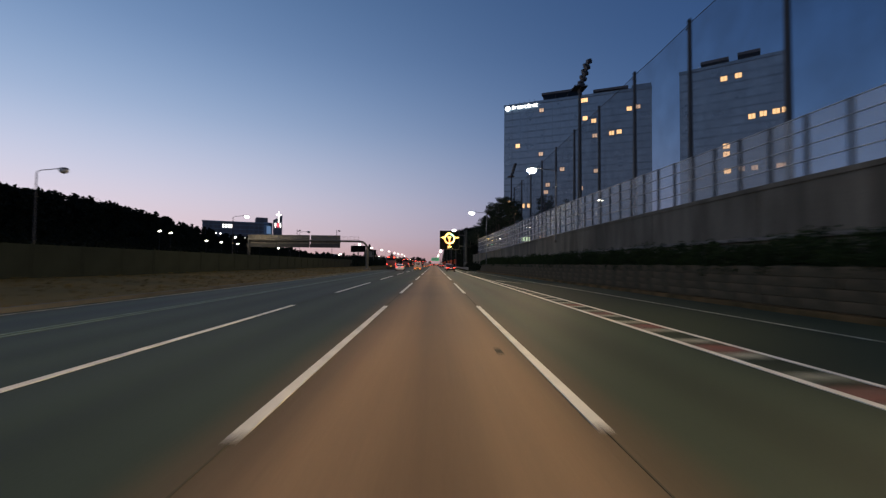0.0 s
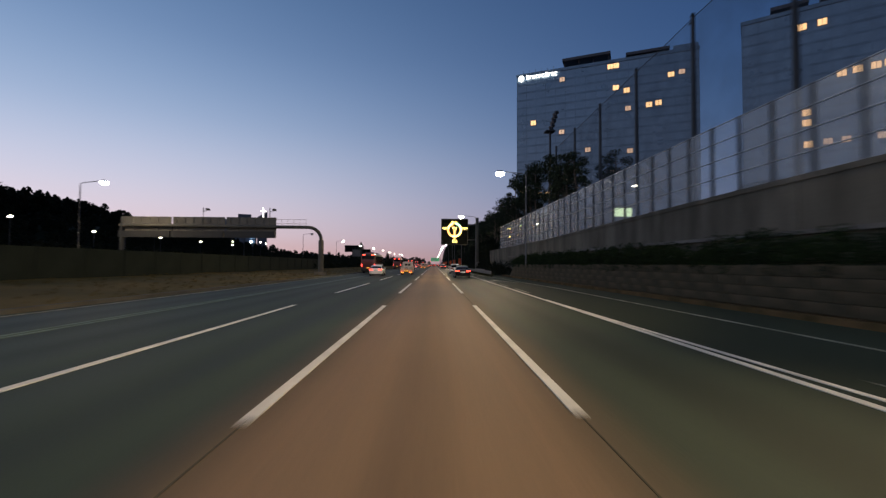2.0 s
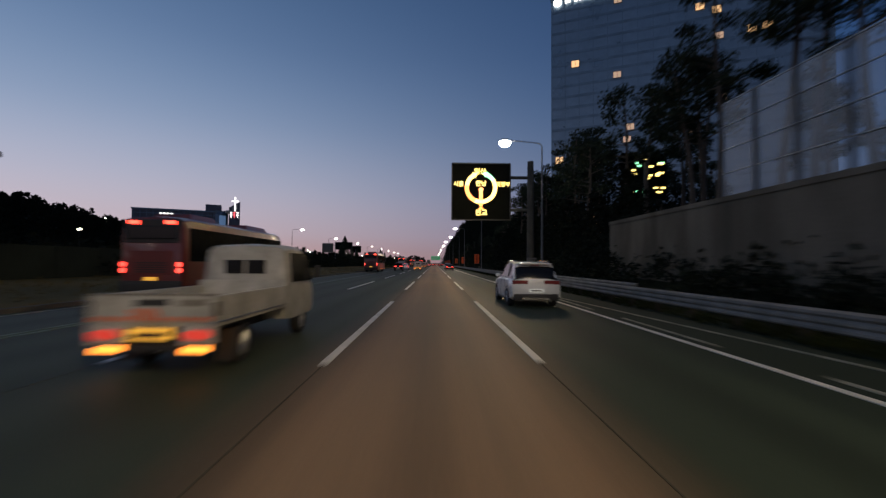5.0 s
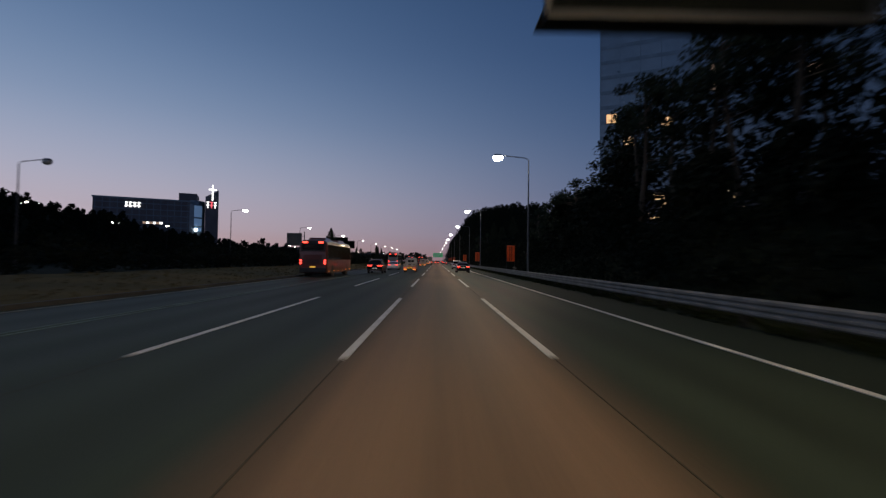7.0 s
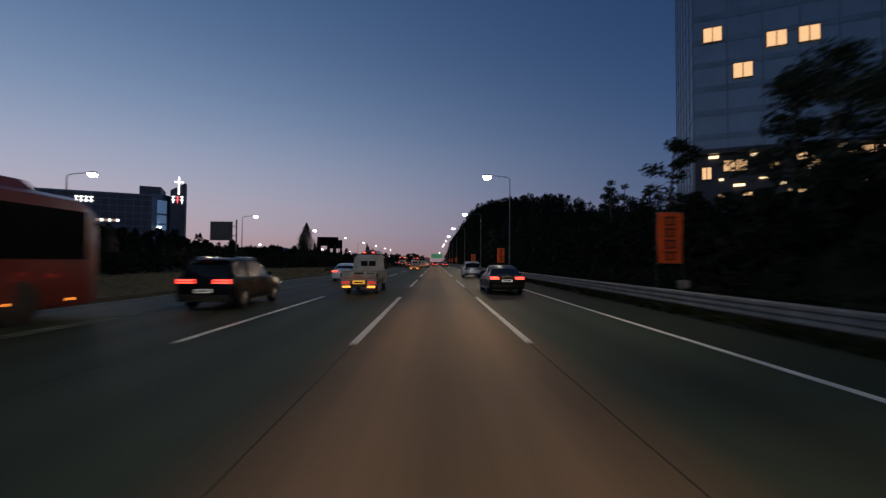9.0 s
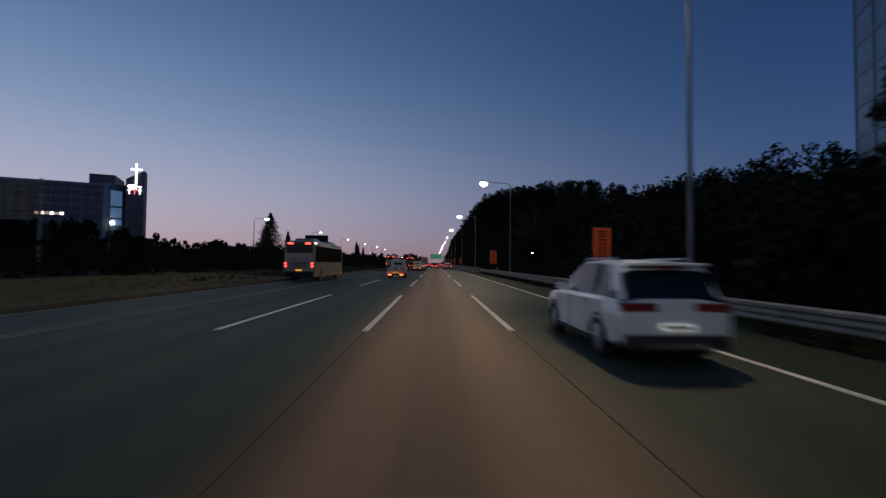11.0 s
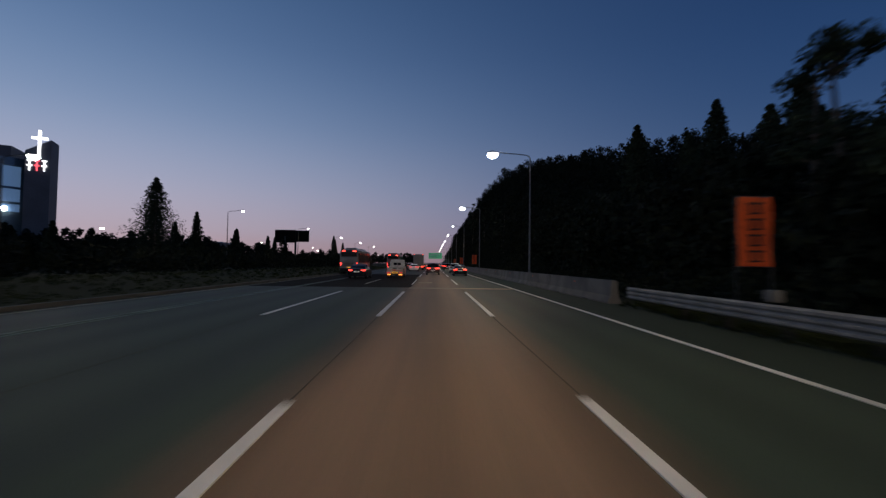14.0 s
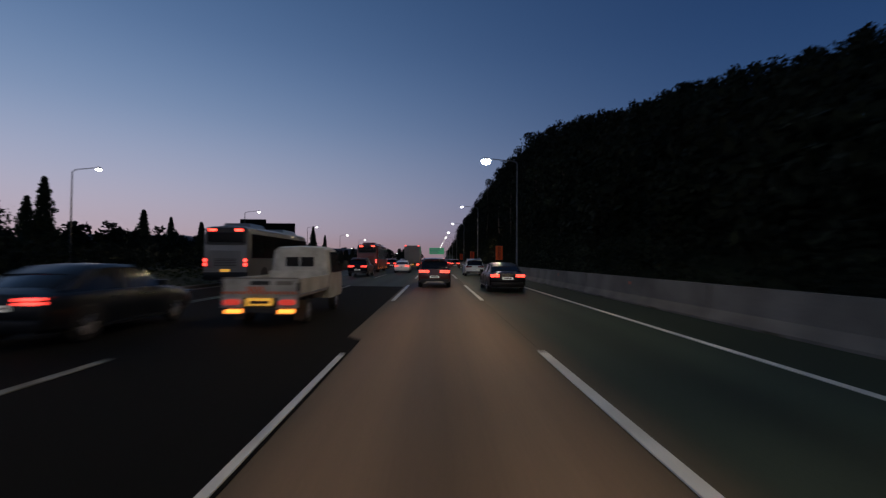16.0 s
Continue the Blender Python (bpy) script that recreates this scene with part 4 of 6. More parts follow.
def make_overhead_sign(y):
    p = thing("overhead_sign", (9.3, y, 0), "green overhead direction sign on a steel gantry", "road sign")
    part("column", rod((0, 0, -0.1), (0, 0, 9.2), 0.3, 0.25, 12), M_GREYPOLE, p, smooth=True)
    part("arm", tube([(0, 0, 7.4), (-13.4, 0, 7.6)], 0.22, 10), M_GREYPOLE, p)
    part("panel", box(-13.4, -2.4, -0.3, -0.2, 5.6, 10.4, bevel=0.03), M_GREENSIGN, p)
    for k in range(3):
        part("lettering_bar", box(-12.6, -12.6 + 8.4 - 1.6 * k, -0.33, -0.31, 9.0 - 1.3 * k, 9.5 - 1.3 * k), M_LINE, p)


make_overhead_sign(640.0)

# ---------------- dark fence across the verge ----------------


def make_fence():
    f = thing("roadside_fence", (-25.0, 0, 0.3), "dark screen fence behind the grass verge", "fence", kind="structure")
    pane = bpy.data.meshes.new("panel")
    b = box(-0.03, 0.03, 0.06, 3.94, 0.0, 2.3)
    b.to_mesh(pane)
    b.free()
    pane.materials.append(M_FENCE)
    post = bpy.data.meshes.new("post")
    b = box(-0.07, 0.07, -0.07, 0.07, -0.3, 2.42)
    b.to_mesh(post)
    b.free()
    post.materials.append(M_FENCE)
    for k in range(-4, 34):
        share("panel", pane, f, (0, 4.0 * k, 0))
        share("post", post, f, (0, 4.0 * k, 0))


make_fence()

# ---------------- buildings ----------------


def window_part(parent, x, z, w, h, y, material):
    """A lit window with its frame."""
    win = new("window", bpy.data.meshes.new("window"))
    b = bmesh.new()
    for a in ((x - w / 2 - 0.1, x - w / 2, z - h / 2 - 0.1, z + h / 2 + 0.1), (x + w / 2, x + w / 2 + 0.1, z - h / 2 - 0.1, z + h / 2 + 0.1),
              (x - w / 2, x + w / 2, z - h / 2 - 0.1, z - h / 2), (x - w / 2, x + w / 2, z + h / 2, z + h / 2 + 0.1), (x - 0.05, x + 0.05, z - h / 2, z + h / 2)):
        box(a[0], a[1], y - 0.18, y, a[2], a[3], b)
    finish(win, b, M_DARKSTEEL)
    win.parent = parent
    part("pane", box(x - w / 2, x + w / 2, y - 0.10, y - 0.04, z - h / 2, z + h / 2), material, win)
    return win


def make_tower(name, label, place, turn, w, d, h, lit, dim, canopies, storey=3.55):
    t = thing(name, place, label, "building", "towers beside the motorway", turn=turn)
    part("wall", box(0, w, 0, d, 0, h), M_GLASSWALL, t)
    n = int(h / storey)
    for k in range(n):
        z = 2.0 + k * storey
        part("spandrel", box(-0.05, w + 0.05, -0.06, d + 0.05, z, z + 0.85), M_SPANDREL, t)
    m = int(w / 4.2)
    for k in range(m + 1):
        x = k * w / m
        part("mullion", box(x - 0.09, x + 0.09, -0.11, 0.0, 0, h), M_SPANDREL, t)
    for k in range(int(d / 4.2) + 1):
        y = k * d / int(d / 4.2)
        part("mullion", box(-0.11, 0.0, y - 0.09, y + 0.09, 0, h), M_SPANDREL, t)
    part("parapet", box(-0.3, w + 0.3, -0.35, d + 0.3, h, h + 1.3), M_SPANDREL, t)
    for x0, x1, z in canopies:
        r = part("roof_canopy", box(x0, x1, -1.4, 6.0, h + z, h + z + 1.2, bevel=0.1), M_ROOFCAP, t)
        for k in range(4):
            x = x0 + 0.8 + k * (x1 - x0 - 1.6) / 3
            part("canopy_post", box(x - 0.15, x + 0.15, 0.4, 0.7, h + 1.0, h + z), M_ROOFCAP, r)
    for x, z in lit:
        window_part(t, x, z, 2.3, 2.1, -0.16, M_WINDOW)
    for x, z in dim:
        window_part(t, x, z, 2.2, 1.9, -0.16, M_WINDIM)
    return t


hotel = make_tower("hotel_tower", "glazed hotel tower with scattered lit windows at dusk", (38.0, 241.0, 0.0), math.degrees(math.atan2(-30, 67)), 73.4, 26.0, 88.0,
                   [(7.5, 66.0), (42.5, 77.0), (46.7, 75.2), (55.2, 68.0), (58.7, 68.3), (63.4, 79.3), (2.5, 35.2), (10.2, 33.2), (13.9, 33.2), (6.2, 29.4), (42.6, 86.4), (40.4, 86.4)],
                   [(20.0, 60.5), (67.3, 79.8), (47.2, 67.5), (23.6, 43.8), (22.7, 40.0), (47.8, 49.5), (40.3, 41.0), (20.3, 84.0), (31.0, 51.5)],
                   [(20.5, 40.5, 3.6), (46.5, 63.0, 1.6)])
# roof sign: a round mark and a row of letter-sized bars
part("sign_mark", rod((2.0, -0.5, 87.0), (2.0, -0.75, 87.0), 1.35, 1.35, 18), M_SIGNWHITE, hotel)
for k in range(10):
    x = 4.4 + k * 1.42
    hgt = 1.9 if k in (0, 6) else 1.5
    b = box(x, x + 0.28, -0.7, -0.5, 86.3, 86.3 + hgt)
    box(x + 0.28, x + 1.0, -0.7, -0.5, 86.3 + hgt - 0.3, 86.3 + hgt, b)
    if k % 3 != 1:
        box(x + 0.28, x + 1.0, -0.7, -0.5, 86.3, 86.58, b)
    if k % 2 == 0:
        box(x + 0.75, x + 1.0, -0.7, -0.5, 86.58, 86.3 + hgt - 0.3, b)
    part("sign_letter", b, M_SIGNWHITE, hotel)
for k in range(6):
    part("sign_lamp_arm", rod((3.2 + k * 2.7, -0.2, 89.0), (3.2 + k * 2.7, -1.3, 90.0), 0.08, 0.08, 6), M_ROOFCAP, hotel)
part("roof_block", box(64.5, 73.4, 1.0, 25.0, 89.3, 91.4), M_SPANDREL, hotel)
# podium with bright shop fronts
part("podium", box(-0.2, 73, -3.0, 0.0, 0, 16.9), M_ROOFCAP, hotel)
part("podium_roof", box(-0.8, 73.6, -4.2, 0.2, 16.9, 17.5), M_ROOFCAP, hotel)
for x, z, w, h in ((1.2, 14.3, 1.3, 2.2), (4.6, 15.2, 3.2, 2.0), (9.0, 15.0, 1.1, 1.4), (12.2, 15.9, 3.0, 1.3), (13.2, 14.6, 1.4, 2.0), (17.2, 15.2, 1.2, 2.2), (19.2, 16.2, 2.6, 1.2), (22.2, 15.6, 1.8, 2.2), (27, 15.4, 2.6, 2.0), (32, 15.4, 2.2, 2.0), (11.5, 11.4, 2.4, 0.8), (16.0, 11.6, 2.6, 0.8), (20.8, 12.0, 1.8, 0.7), (3.0, 11.0, 1.0, 0.7), (6.0, 11.2, 1.2, 0.6)):
    window_part(hotel, x, z, w * 0.85, h * 0.75, -3.05, M_WINDOW)
rl = random.Random(12)
for k in range(26):
    x = 1.5 + k * 1.55 + rl.uniform(-0.5, 0.5)
    z = 16.35 if k % 3 == 0 else 13.2 if k % 3 == 1 else 12.3
    part("light_strip", box(x, x + rl.uniform(0.5, 1.5), -3.3, -3.05, z, z + rl.uniform(0.15, 0.4)), M_SHOPLIGHT, hotel)
make_tower("office_tower", "dark glazed tower block with a few lit windows", (106.0, 188.0, 0.0), math.degrees(math.atan2(-22, 30)), 37.2, 24.0, 84.5,
           [(16.2, 79.2), (21.2, 79.4), (25.5, 61.8), (29.2, 62.2), (33.3, 62.4), (36.2, 62.6), (16.8, 51.0), (16.8, 47.7), (17.1, 40.7)],
           [(21.9, 41.0), (26.2, 41.0), (34.2, 41.0), (36.3, 41.0)], [(8.0, 18.0, 2.0), (21.0, 28.6, 2.6)])


def make_church():
    c = thing("church_building", (-220.0, 423.0, 0.0), "large modern church with a lit white cross on its tower", "building", turn=math.degrees(math.atan2(25, 55)))
    part("wall", box(0, 54, 0, 34, 0, 40), M_FACADE, c)
    part("upper_block", box(47, 58, 4, 26, 40, 46.5), M_FACADE, c)
    part("parapet", box(-0.5, 54.5, -0.5, 34, 40, 41), M_SPANDREL, c)
    for k in range(9):
        part("floor_band", box(0, 54, -0.25, 0.0, 6 + k * 3.9, 6.5 + k * 3.9), M_SPANDREL, c)
    for k in range(14):
        part("wall_joint", box(k * 4.0 + 0.9, k * 4.0 + 1.2, -0.2, 0.0, 2, 40), M_SPANDREL, c)
    # rounded glass corner
    ring = lambda z: [(54 + 9.0 * math.sin(radians(a)) , 9.0 - 9.0 * math.cos(radians(a)), z) for a in range(0, 91, 10)] + [(54, 9, z)]
    part("corner_glass", loft([ring(4), ring(41.5)]), M_GLASSWALL, c, smooth=True)
    for k, (z0, z1) in enumerate(((30, 38), (24, 29), (20, 23))):
        ring2 = lambda z: [(54 + 9.12 * math.sin(radians(a)), 9.0 - 9.12 * math.cos(radians(a)), z) for a in range(18, 63, 9)] + [(54 + 8.6 * math.sin(radians(a)), 9.0 - 8.6 * math.cos(radians(a)), z) for a in range(54, 9, -9)]
        part("lit_pane", loft([ring2(z0), ring2(z1)]), M_BLUEGLASS, c)
    part("corner_lamp", rod((58.2, -0.2, 21.0), (58.2, -0.6, 21.0), 1.0, 1.0, 12), M_FARLAMP, c)
    part("tower", loft([[(63.5, 0, 0), (71.5, 0, 0), (71.5, 9, 0), (63.5, 9, 0)], [(63.5, 0, 44.5), (71.5, 0, 49.5), (71.5, 9, 49.5), (63.5, 9, 44.5)]]), M_FACADE, c)
    b = box(67.45, 68.3, -0.5, 0.4, 42, 53)
    box(65.4, 70.4, -0.5, 0.4, 49.3, 50.2, b)
    part("cross", b, M_SIGNWHITE, c, "tall white lit cross")
    for k in range(3):
        b = box(64.2 + 2.3 * k, 65.9 + 2.3 * k, -0.4, -0.1, 38.4, 39.0)
        box(64.8 + 2.3 * k, 65.3 + 2.3 * k, -0.4, -0.1, 36.6, 40.8, b)
        box(64.2 + 2.3 * k, 65.9 + 2.3 * k, -0.4, -0.1, 40.4, 40.9, b)
        part("sign_bar", b, M_SIGNWHITE if k != 1 else M_SIGNRED, c)
    for k in range(4):
        b = box(17.2 + 2.3 * k, 18.9 + 2.3 * k, -0.5, -0.2, 35.2, 35.8)
        box(17.5 + 2.3 * k, 18.1 + 2.3 * k, -0.5, -0.2, 34.6, 38.0, b)
        box(17.2 + 2.3 * k, 18.9 + 2.3 * k, -0.5, -0.2, 37.3, 37.8, b)
        part("sign_letter", b, M_SIGNWHITE, c)
    for k in range(6):
        window_part(c, 28 + 1.9 * k, 24.7, 1.6, 1.4, -0.26, M_SIGNWHITE if k % 2 else M_WINDIM)


make_church()


def make_low_building(place, w, d, h, turn, seed):
    b = thing("low_building", place, "dark low building with a flat roof beyond the median", "building", "low buildings", turn=turn)
    part("wall", box(0, w, 0, d, 0, h), M_FACADE, b)
    part("parapet", box(-0.2, w + 0.2, -0.2, d + 0.2, h, h + 0.7), M_SPANDREL, b)
    r = random.Random(seed)
    for i in range(int(w / 4)):
        for j in range(int(h / 3.6)):
            win = part("window", box(1 + i * 4, 3.2 + i * 4, -0.06, 0.0, 1.2 + j * 3.6, 2.8 + j * 3.6), M_GLASSWALL if r.random() > 0.12 else M_WINDIM, b)


for i, (x, y, w, d, h, t) in enumerate(((-150, 500, 40, 20, 9, 8), (-86, 640, 26, 14, 9, 0))):
    make_low_building((x, y, land(x, y) - 0.3), w, d, h, t, i)

# lamps beyond the median; those near x -62 placed to fit the camera's view
lamp_spots = [(-62, 101, 8.4), (-62.5, 106, 8.3), (-62, 121.5, 7.2), (-61.5, 129, 7.2), (-62, 139, 9.2), (-62.5, 142, 7.3), (-62, 158.5, 7.2), (-61.5, 176, 7.1), (-62, 192.5, 10.5), (-62, 199, 9.0), (-193, 300, 15), (-186, 300, 21), (-151, 300, 17), (-144, 300, 13.5), (-166, 230, 24), (-165, 300, 14), (-145, 296, 16), (-118, 300, 14), (-98, 300, 13), (-122, 310, 13), (-80, 380, 9), (-90, 420, 9), (-70, 452, 9), (-62, 500, 9), (-75, 560, 9), (-110, 520, 10), (-58, 620, 9), (-85, 700, 9), (-60, 760, 9), (-45, 840, 9)]
for x, y, z in lamp_spots:
    g = land(x, y)
    p = thing("distant_street_lamp", (x, y, g), "small street lamp lit white beyond the median", "street lamp", "distant street lamps")
    ht = max(3.0, z - g)
    part("pole", rod((0, 0, 0), (0, 0, ht), 0.06, 0.04, 6), M_DARKSTEEL, p)
    hl = 0.24 if x > -70 else 0.4
    part("lamp_head", rod((-hl, 0, ht), (hl, 0, ht + 0.05), hl * 0.6, hl * 0.6, 8), M_FARLAMP, p)

# ---------------- things on the terrace behind the noise barrier ----------------
for y in (41.5, 73.5, 106.0):
    p = thing("terrace_lamp", (16.4, y, TERRACE), "short grey lamp post lit white behind the barrier", "street lamp", "terrace lamps")
    part("pole", rod((0, 0, 0), (0, 0, 3.6), 0.06, 0.045, 8), M_GREYPOLE, p)
    part("arm", rod((0, 0, 3.55), (-0.5, 0, 3.7), 0.03, 0.03, 6), M_GREYPOLE, p)
    part("lamp_head", box(-0.85, -0.35, -0.12, 0.12, 3.66, 3.76, bevel=0.03), M_GREYPOLE, p)
    part("lens", box(-0.82, -0.4, -0.1, 0.1, 3.62, 3.66), M_FARLAMP, p)
# beside the slope, nearer than worked out, placed to fit the camera's view
p = thing("path_lamp", (12.0, 269.6, land(12.0, 269.6) - 0.05), "small lit lamp post among the bushes", "lamp")
part("pole", rod((0, 0, 0), (0, 0, 2.9 - land(12.0, 269.6)), 0.045, 0.035, 8), M_GREYPOLE, p)
part("lamp_head", rod((0, 0, 2.9 - land(12.0, 269.6)), (0, 0, 3.08 - land(12.0, 269.6)), 0.10, 0.07, 10), M_FARLAMP, p)
k = thing("kiosk", (15.6, 75.6, TERRACE), "small kiosk with a pale green lit sign", "kiosk")
part("wall", box(-0.7, 0.9, 0, 2.0, 0, 2.3, bevel=0.03), M_FACADE, k)
part("roof", box(-0.9, 1.1, -0.2, 2.2, 2.3, 2.45, bevel=0.03), M_ROOFCAP, k)
part("sign", box(-0.6, 0.8, -0.06, 0.0, 1.5, 2.2), M_KIOSK, k, "pale green lit sign")
part("counter", box(-0.6, 0.8, -0.25, 0.0, 0.95, 1.02), M_STEEL, k)
s = thing("lit_signboard", (17.4, 134.5, land(17.4, 134.5)), "signboard of yellow light strips among the trees", "sign")
part("post", rod((0, 0, 0), (0, 0, 5.6), 0.1, 0.08, 8), M_GREYPOLE, s)
part("frame", box(-1.9, 1.9, 0.05, 0.12, 2.6, 6.4), M_BOARD, s)
rs = random.Random(4)
for j in range(22):
    x, z = rs.uniform(-1.7, 1.4), rs.uniform(2.8, 6.1)
    part("light_strip", box(x, x + rs.uniform(0.2, 0.55), -0.03, 0.05, z, z + 0.12), M_AMBER if j % 5 else M_GREENLED, s)

# ---------------- trees ----------------


def make_pine(name, place, height, seed, label, spread=1.0, low=0.5):
    """A pine with a bare leaning trunk and flat clumps of needles high up."""
    r = random.Random(seed)
    t = thing(name, place, label, "tree", "pines behind the noise barrier")
    lean = (r.uniform(-0.08, 0.08), r.uniform(-0.08, 0.08))
    pts = [(lean[0] * z + 0.15 * math.sin(z * 0.6 + seed), lean[1] * z + 0.12 * math.cos(z * 0.5 + seed), z) for z in [height * k / 6 for k in range(7)]]
    bm = bmesh.new()
    for k in range(6):
        rod(pts[k], pts[k + 1], 0.20 * (1 - k / 7.5), 0.20 * (1 - (k + 1) / 7.5), 8, bm)
    centres, radii = [], []
    for k in range(r.randint(12, 17)):
        z = height * r.uniform(low, 0.98)
        a = r.uniform(0, 2 * math.pi)
        reach = spread * (1.0 + 2.0 * (1.05 - z / height)) * r.uniform(0.5, 1.1)
        b = (lean[0] * z, lean[1] * z, z * 0.93)
        e = (b[0] + reach * math.cos(a), b[1] + reach * math.sin(a), z)
        rod(b, e, 0.05, 0.02, 5, bm)
        centres.append(e)
        radii.append(r.uniform(0.5, 1.05) * spread)
    centres.append((pts[-1][0], pts[-1][1], height))
    radii.append(0.75 * spread)
    part("trunk", bm, M_BARK, t)
    ob = scatter_quads("crown", centres, radii, 120, 0.13, M_NEEDLE, seed, 0.6, t)
    return t


r = random.Random(21)
pine_spots = []
for k in range(38):
    y = 90.5 + k * 2.6 + r.uniform(-1, 1)
    pine_spots.append((r.uniform(15.2, 17.5) if y < 128 else r.uniform(13.0, 19.0), y))
for k in range(12):
    pine_spots.append((r.uniform(22.5, 32), r.uniform(92, 150)))
for i, (x, y) in enumerate(pine_spots):
    make_pine("pine_tree", (x, y, land(x, y) - 0.1), (r.uniform(8.8, 10.6) if y < 97 else r.uniform(12.0, 15.0) if y < 124 else max(5.0, (tree_top(x, y) - land(x, y)) * r.uniform(0.9, 1.12))), 100 + i, "tall dark pine with a bare trunk and clumped needles", 1.0 if y < 97 else 1.2, 0.5)



def make_conifer(place, height, seed, width=0.2):
    r = random.Random(seed)
    t = thing("conifer_tree", place, "narrow pointed dark conifer", "tree", "pointed conifers")
    part("trunk", rod((0, 0, 0), (0, 0, height * 0.96), 0.016 * height, 0.02, 8), M_BARK, t)
    centres, radii = [], []
    n = int(height * 5)
    for k in range(n):
        f = 0.06 + 0.94 * k / n
        rad = height * width * (1 - f) ** 0.85 * r.uniform(0.6, 1.1)
        a = k * 2.4
        centres.append((rad * 0.6 * math.cos(a), rad * 0.6 * math.sin(a), f * height))
        radii.append(0.22 + rad * 0.6)
    scatter_quads("crown", centres, radii, 150, 0.15, M_NEEDLE, seed, 0.6, t)


for i, (x, y, h, w) in enumerate(((-51.8, 355, 17.2, 0.42), (-54.5, 359, 13.5, 0.36), (-49.5, 365, 12.0, 0.2), (-58, 372, 10.5, 0.22), (-50, 385, 10.0, 0.24), (-47, 398, 9, 0.2), (-62, 345, 8, 0.25), (-66, 420, 12, 0.2), (-60, 440, 11, 0.2), (-44, 470, 12, 0.18), (-46, 476, 14, 0.16), (-43, 482, 11, 0.18))):
    make_conifer((x, y, land(x, y) - 0.1), h, 300 + i, w)
for i, (x, y, top) in enumerate(((23.7, 323, 18.3), (31.2, 320, 20.4), (27.0, 318.0, 15.8), (30.8, 311.6, 16.8), (36, 312, 16.5), (24, 300, 14.5), (22, 291, 13.5), (30, 286, 13.5))):
    g = land(x, y)
    make_conifer((x, y, g - 0.1), max(6.0, top - g), 340 + i, 0.3)


def make_woods(name, spots, seed, size, per, label, hmin, hmax, beside=False):
    r = np.random.default_rng(seed)
    centres, radii, verts = [], [], []
    tb = bmesh.new()
    for x, y in spots:
        g = land(x, y)
        h = r.uniform(hmin, hmax)
        if beside:
            h = max(2.5, min(15.0, tree_top(x, y) - g) * r.uniform(0.66, 1.06))
        w = min(2.6, h * 0.5) if beside else h * r.uniform(0.22, 0.32)
        for k in range(5):
            f = [0.35, 0.5, 0.65, 0.8, 0.93][k]
            rad = w * [0.95, 1.05, 0.9, 0.7, 0.4][k]
            a = r.uniform(0, 6.28)
            centres.append((x + 0.4 * rad * math.cos(a), y + 0.4 * rad * math.sin(a), g + f * h))
            radii.append(rad)
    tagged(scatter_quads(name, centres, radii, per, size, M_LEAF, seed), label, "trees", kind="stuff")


rw = np.random.default_rng(77)
thin = random.Random(6)
spots = []
for k in range(1700):
    y = rw.uniform(150, 560)
    x = 12.5 + (rw.random() ** 1.5) * 52
    if 38 < x < 105 and 200 < y < 275 and y > 241 - (x - 38) * 0.45 - 8:
        continue
    if y < 175 and x < 16:
        continue
    if 160 < y < 200 and thin.random() < 0.45:
        continue
    spots.append((x, y))
make_woods("roadside_woods", spots, 78, 0.25, 70, "dark wooded slope rising beside the motorway", 6.5, 10.0, True)
front = [(12.0 + rw.random() * 2.2, y + rw.uniform(-0.8, 0.8)) for y in np.arange(128, 600, 2.0)]
make_woods("roadside_shrubs", front, 79, 0.2, 110, "dense dark shrubs at the foot of the slope", 2.6, 5.2)
low = []
for k in range(2300):
    y = rw.uniform(104, 560)
    x = 9.9 + rw.random() * 3.4
    if abs((y - 194) % 45.2) < 1.0 and x < 10.6:
        continue
    low.append((x, y, land(x, y) + rw.uniform(0.1, 0.5) + (x - 9.9) * 0.35))
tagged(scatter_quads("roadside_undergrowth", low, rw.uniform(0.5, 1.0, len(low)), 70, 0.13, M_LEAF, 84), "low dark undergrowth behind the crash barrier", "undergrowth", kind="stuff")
for i, (x, y, top) in enumerate(((15.5, 193, 9.8), (17.0, 198, 10.6), (19.5, 196, 9.6), (14.2, 189.5, 7.6), (18.2, 191.0, 10.4), (14.4, 204.0, 9.4), (21.0, 202.0, 11.0), (24, 236, 12.6), (27, 240, 13.0), (21, 229, 10.5), (14.6, 286.7, 10.0), (16.8, 291.0, 11.2), (13.9, 283.0, 8.2), (12.6, 352, 11.5), (12.9, 367, 14.0), (12.4, 382, 15.5), (13.0, 399, 18.5), (12.6, 416, 21.0))):
    make_pine("slope_tree", (x, y, land(x, y) - 0.1), top - land(x, y), 180 + i, "thin dark tree with open branches on the slope", 1.25 if y < 200 else 0.9, 0.3 if y < 200 else 0.45)
spots = [(8.6 + 10 + rw.random() * 60, rw.uniform(560, 1000)) for _ in range(420)]
make_woods("far_woods", spots, 80, 0.9, 20, "far dark trees along the motorway", 8, 12)
spots = []
for k in range(1300):
    f = rw.random()
    y = 60 + 335 * f
    x = -108 - 98 * f - abs(rw.normal()) * 32 + rw.uniform(-8, 8)
    spots.append((x, y))
make_woods("hill_woods", spots, 81, 0.8, 26, "dark wooded ridge beyond the opposite lanes", 9, 13)
spots = [(-rw.uniform(66, 122), rw.uniform(30, 400)) for _ in range(900)]
spots += [(-rw.uniform(80, 132), rw.uniform(40, 330)) for _ in range(900)]
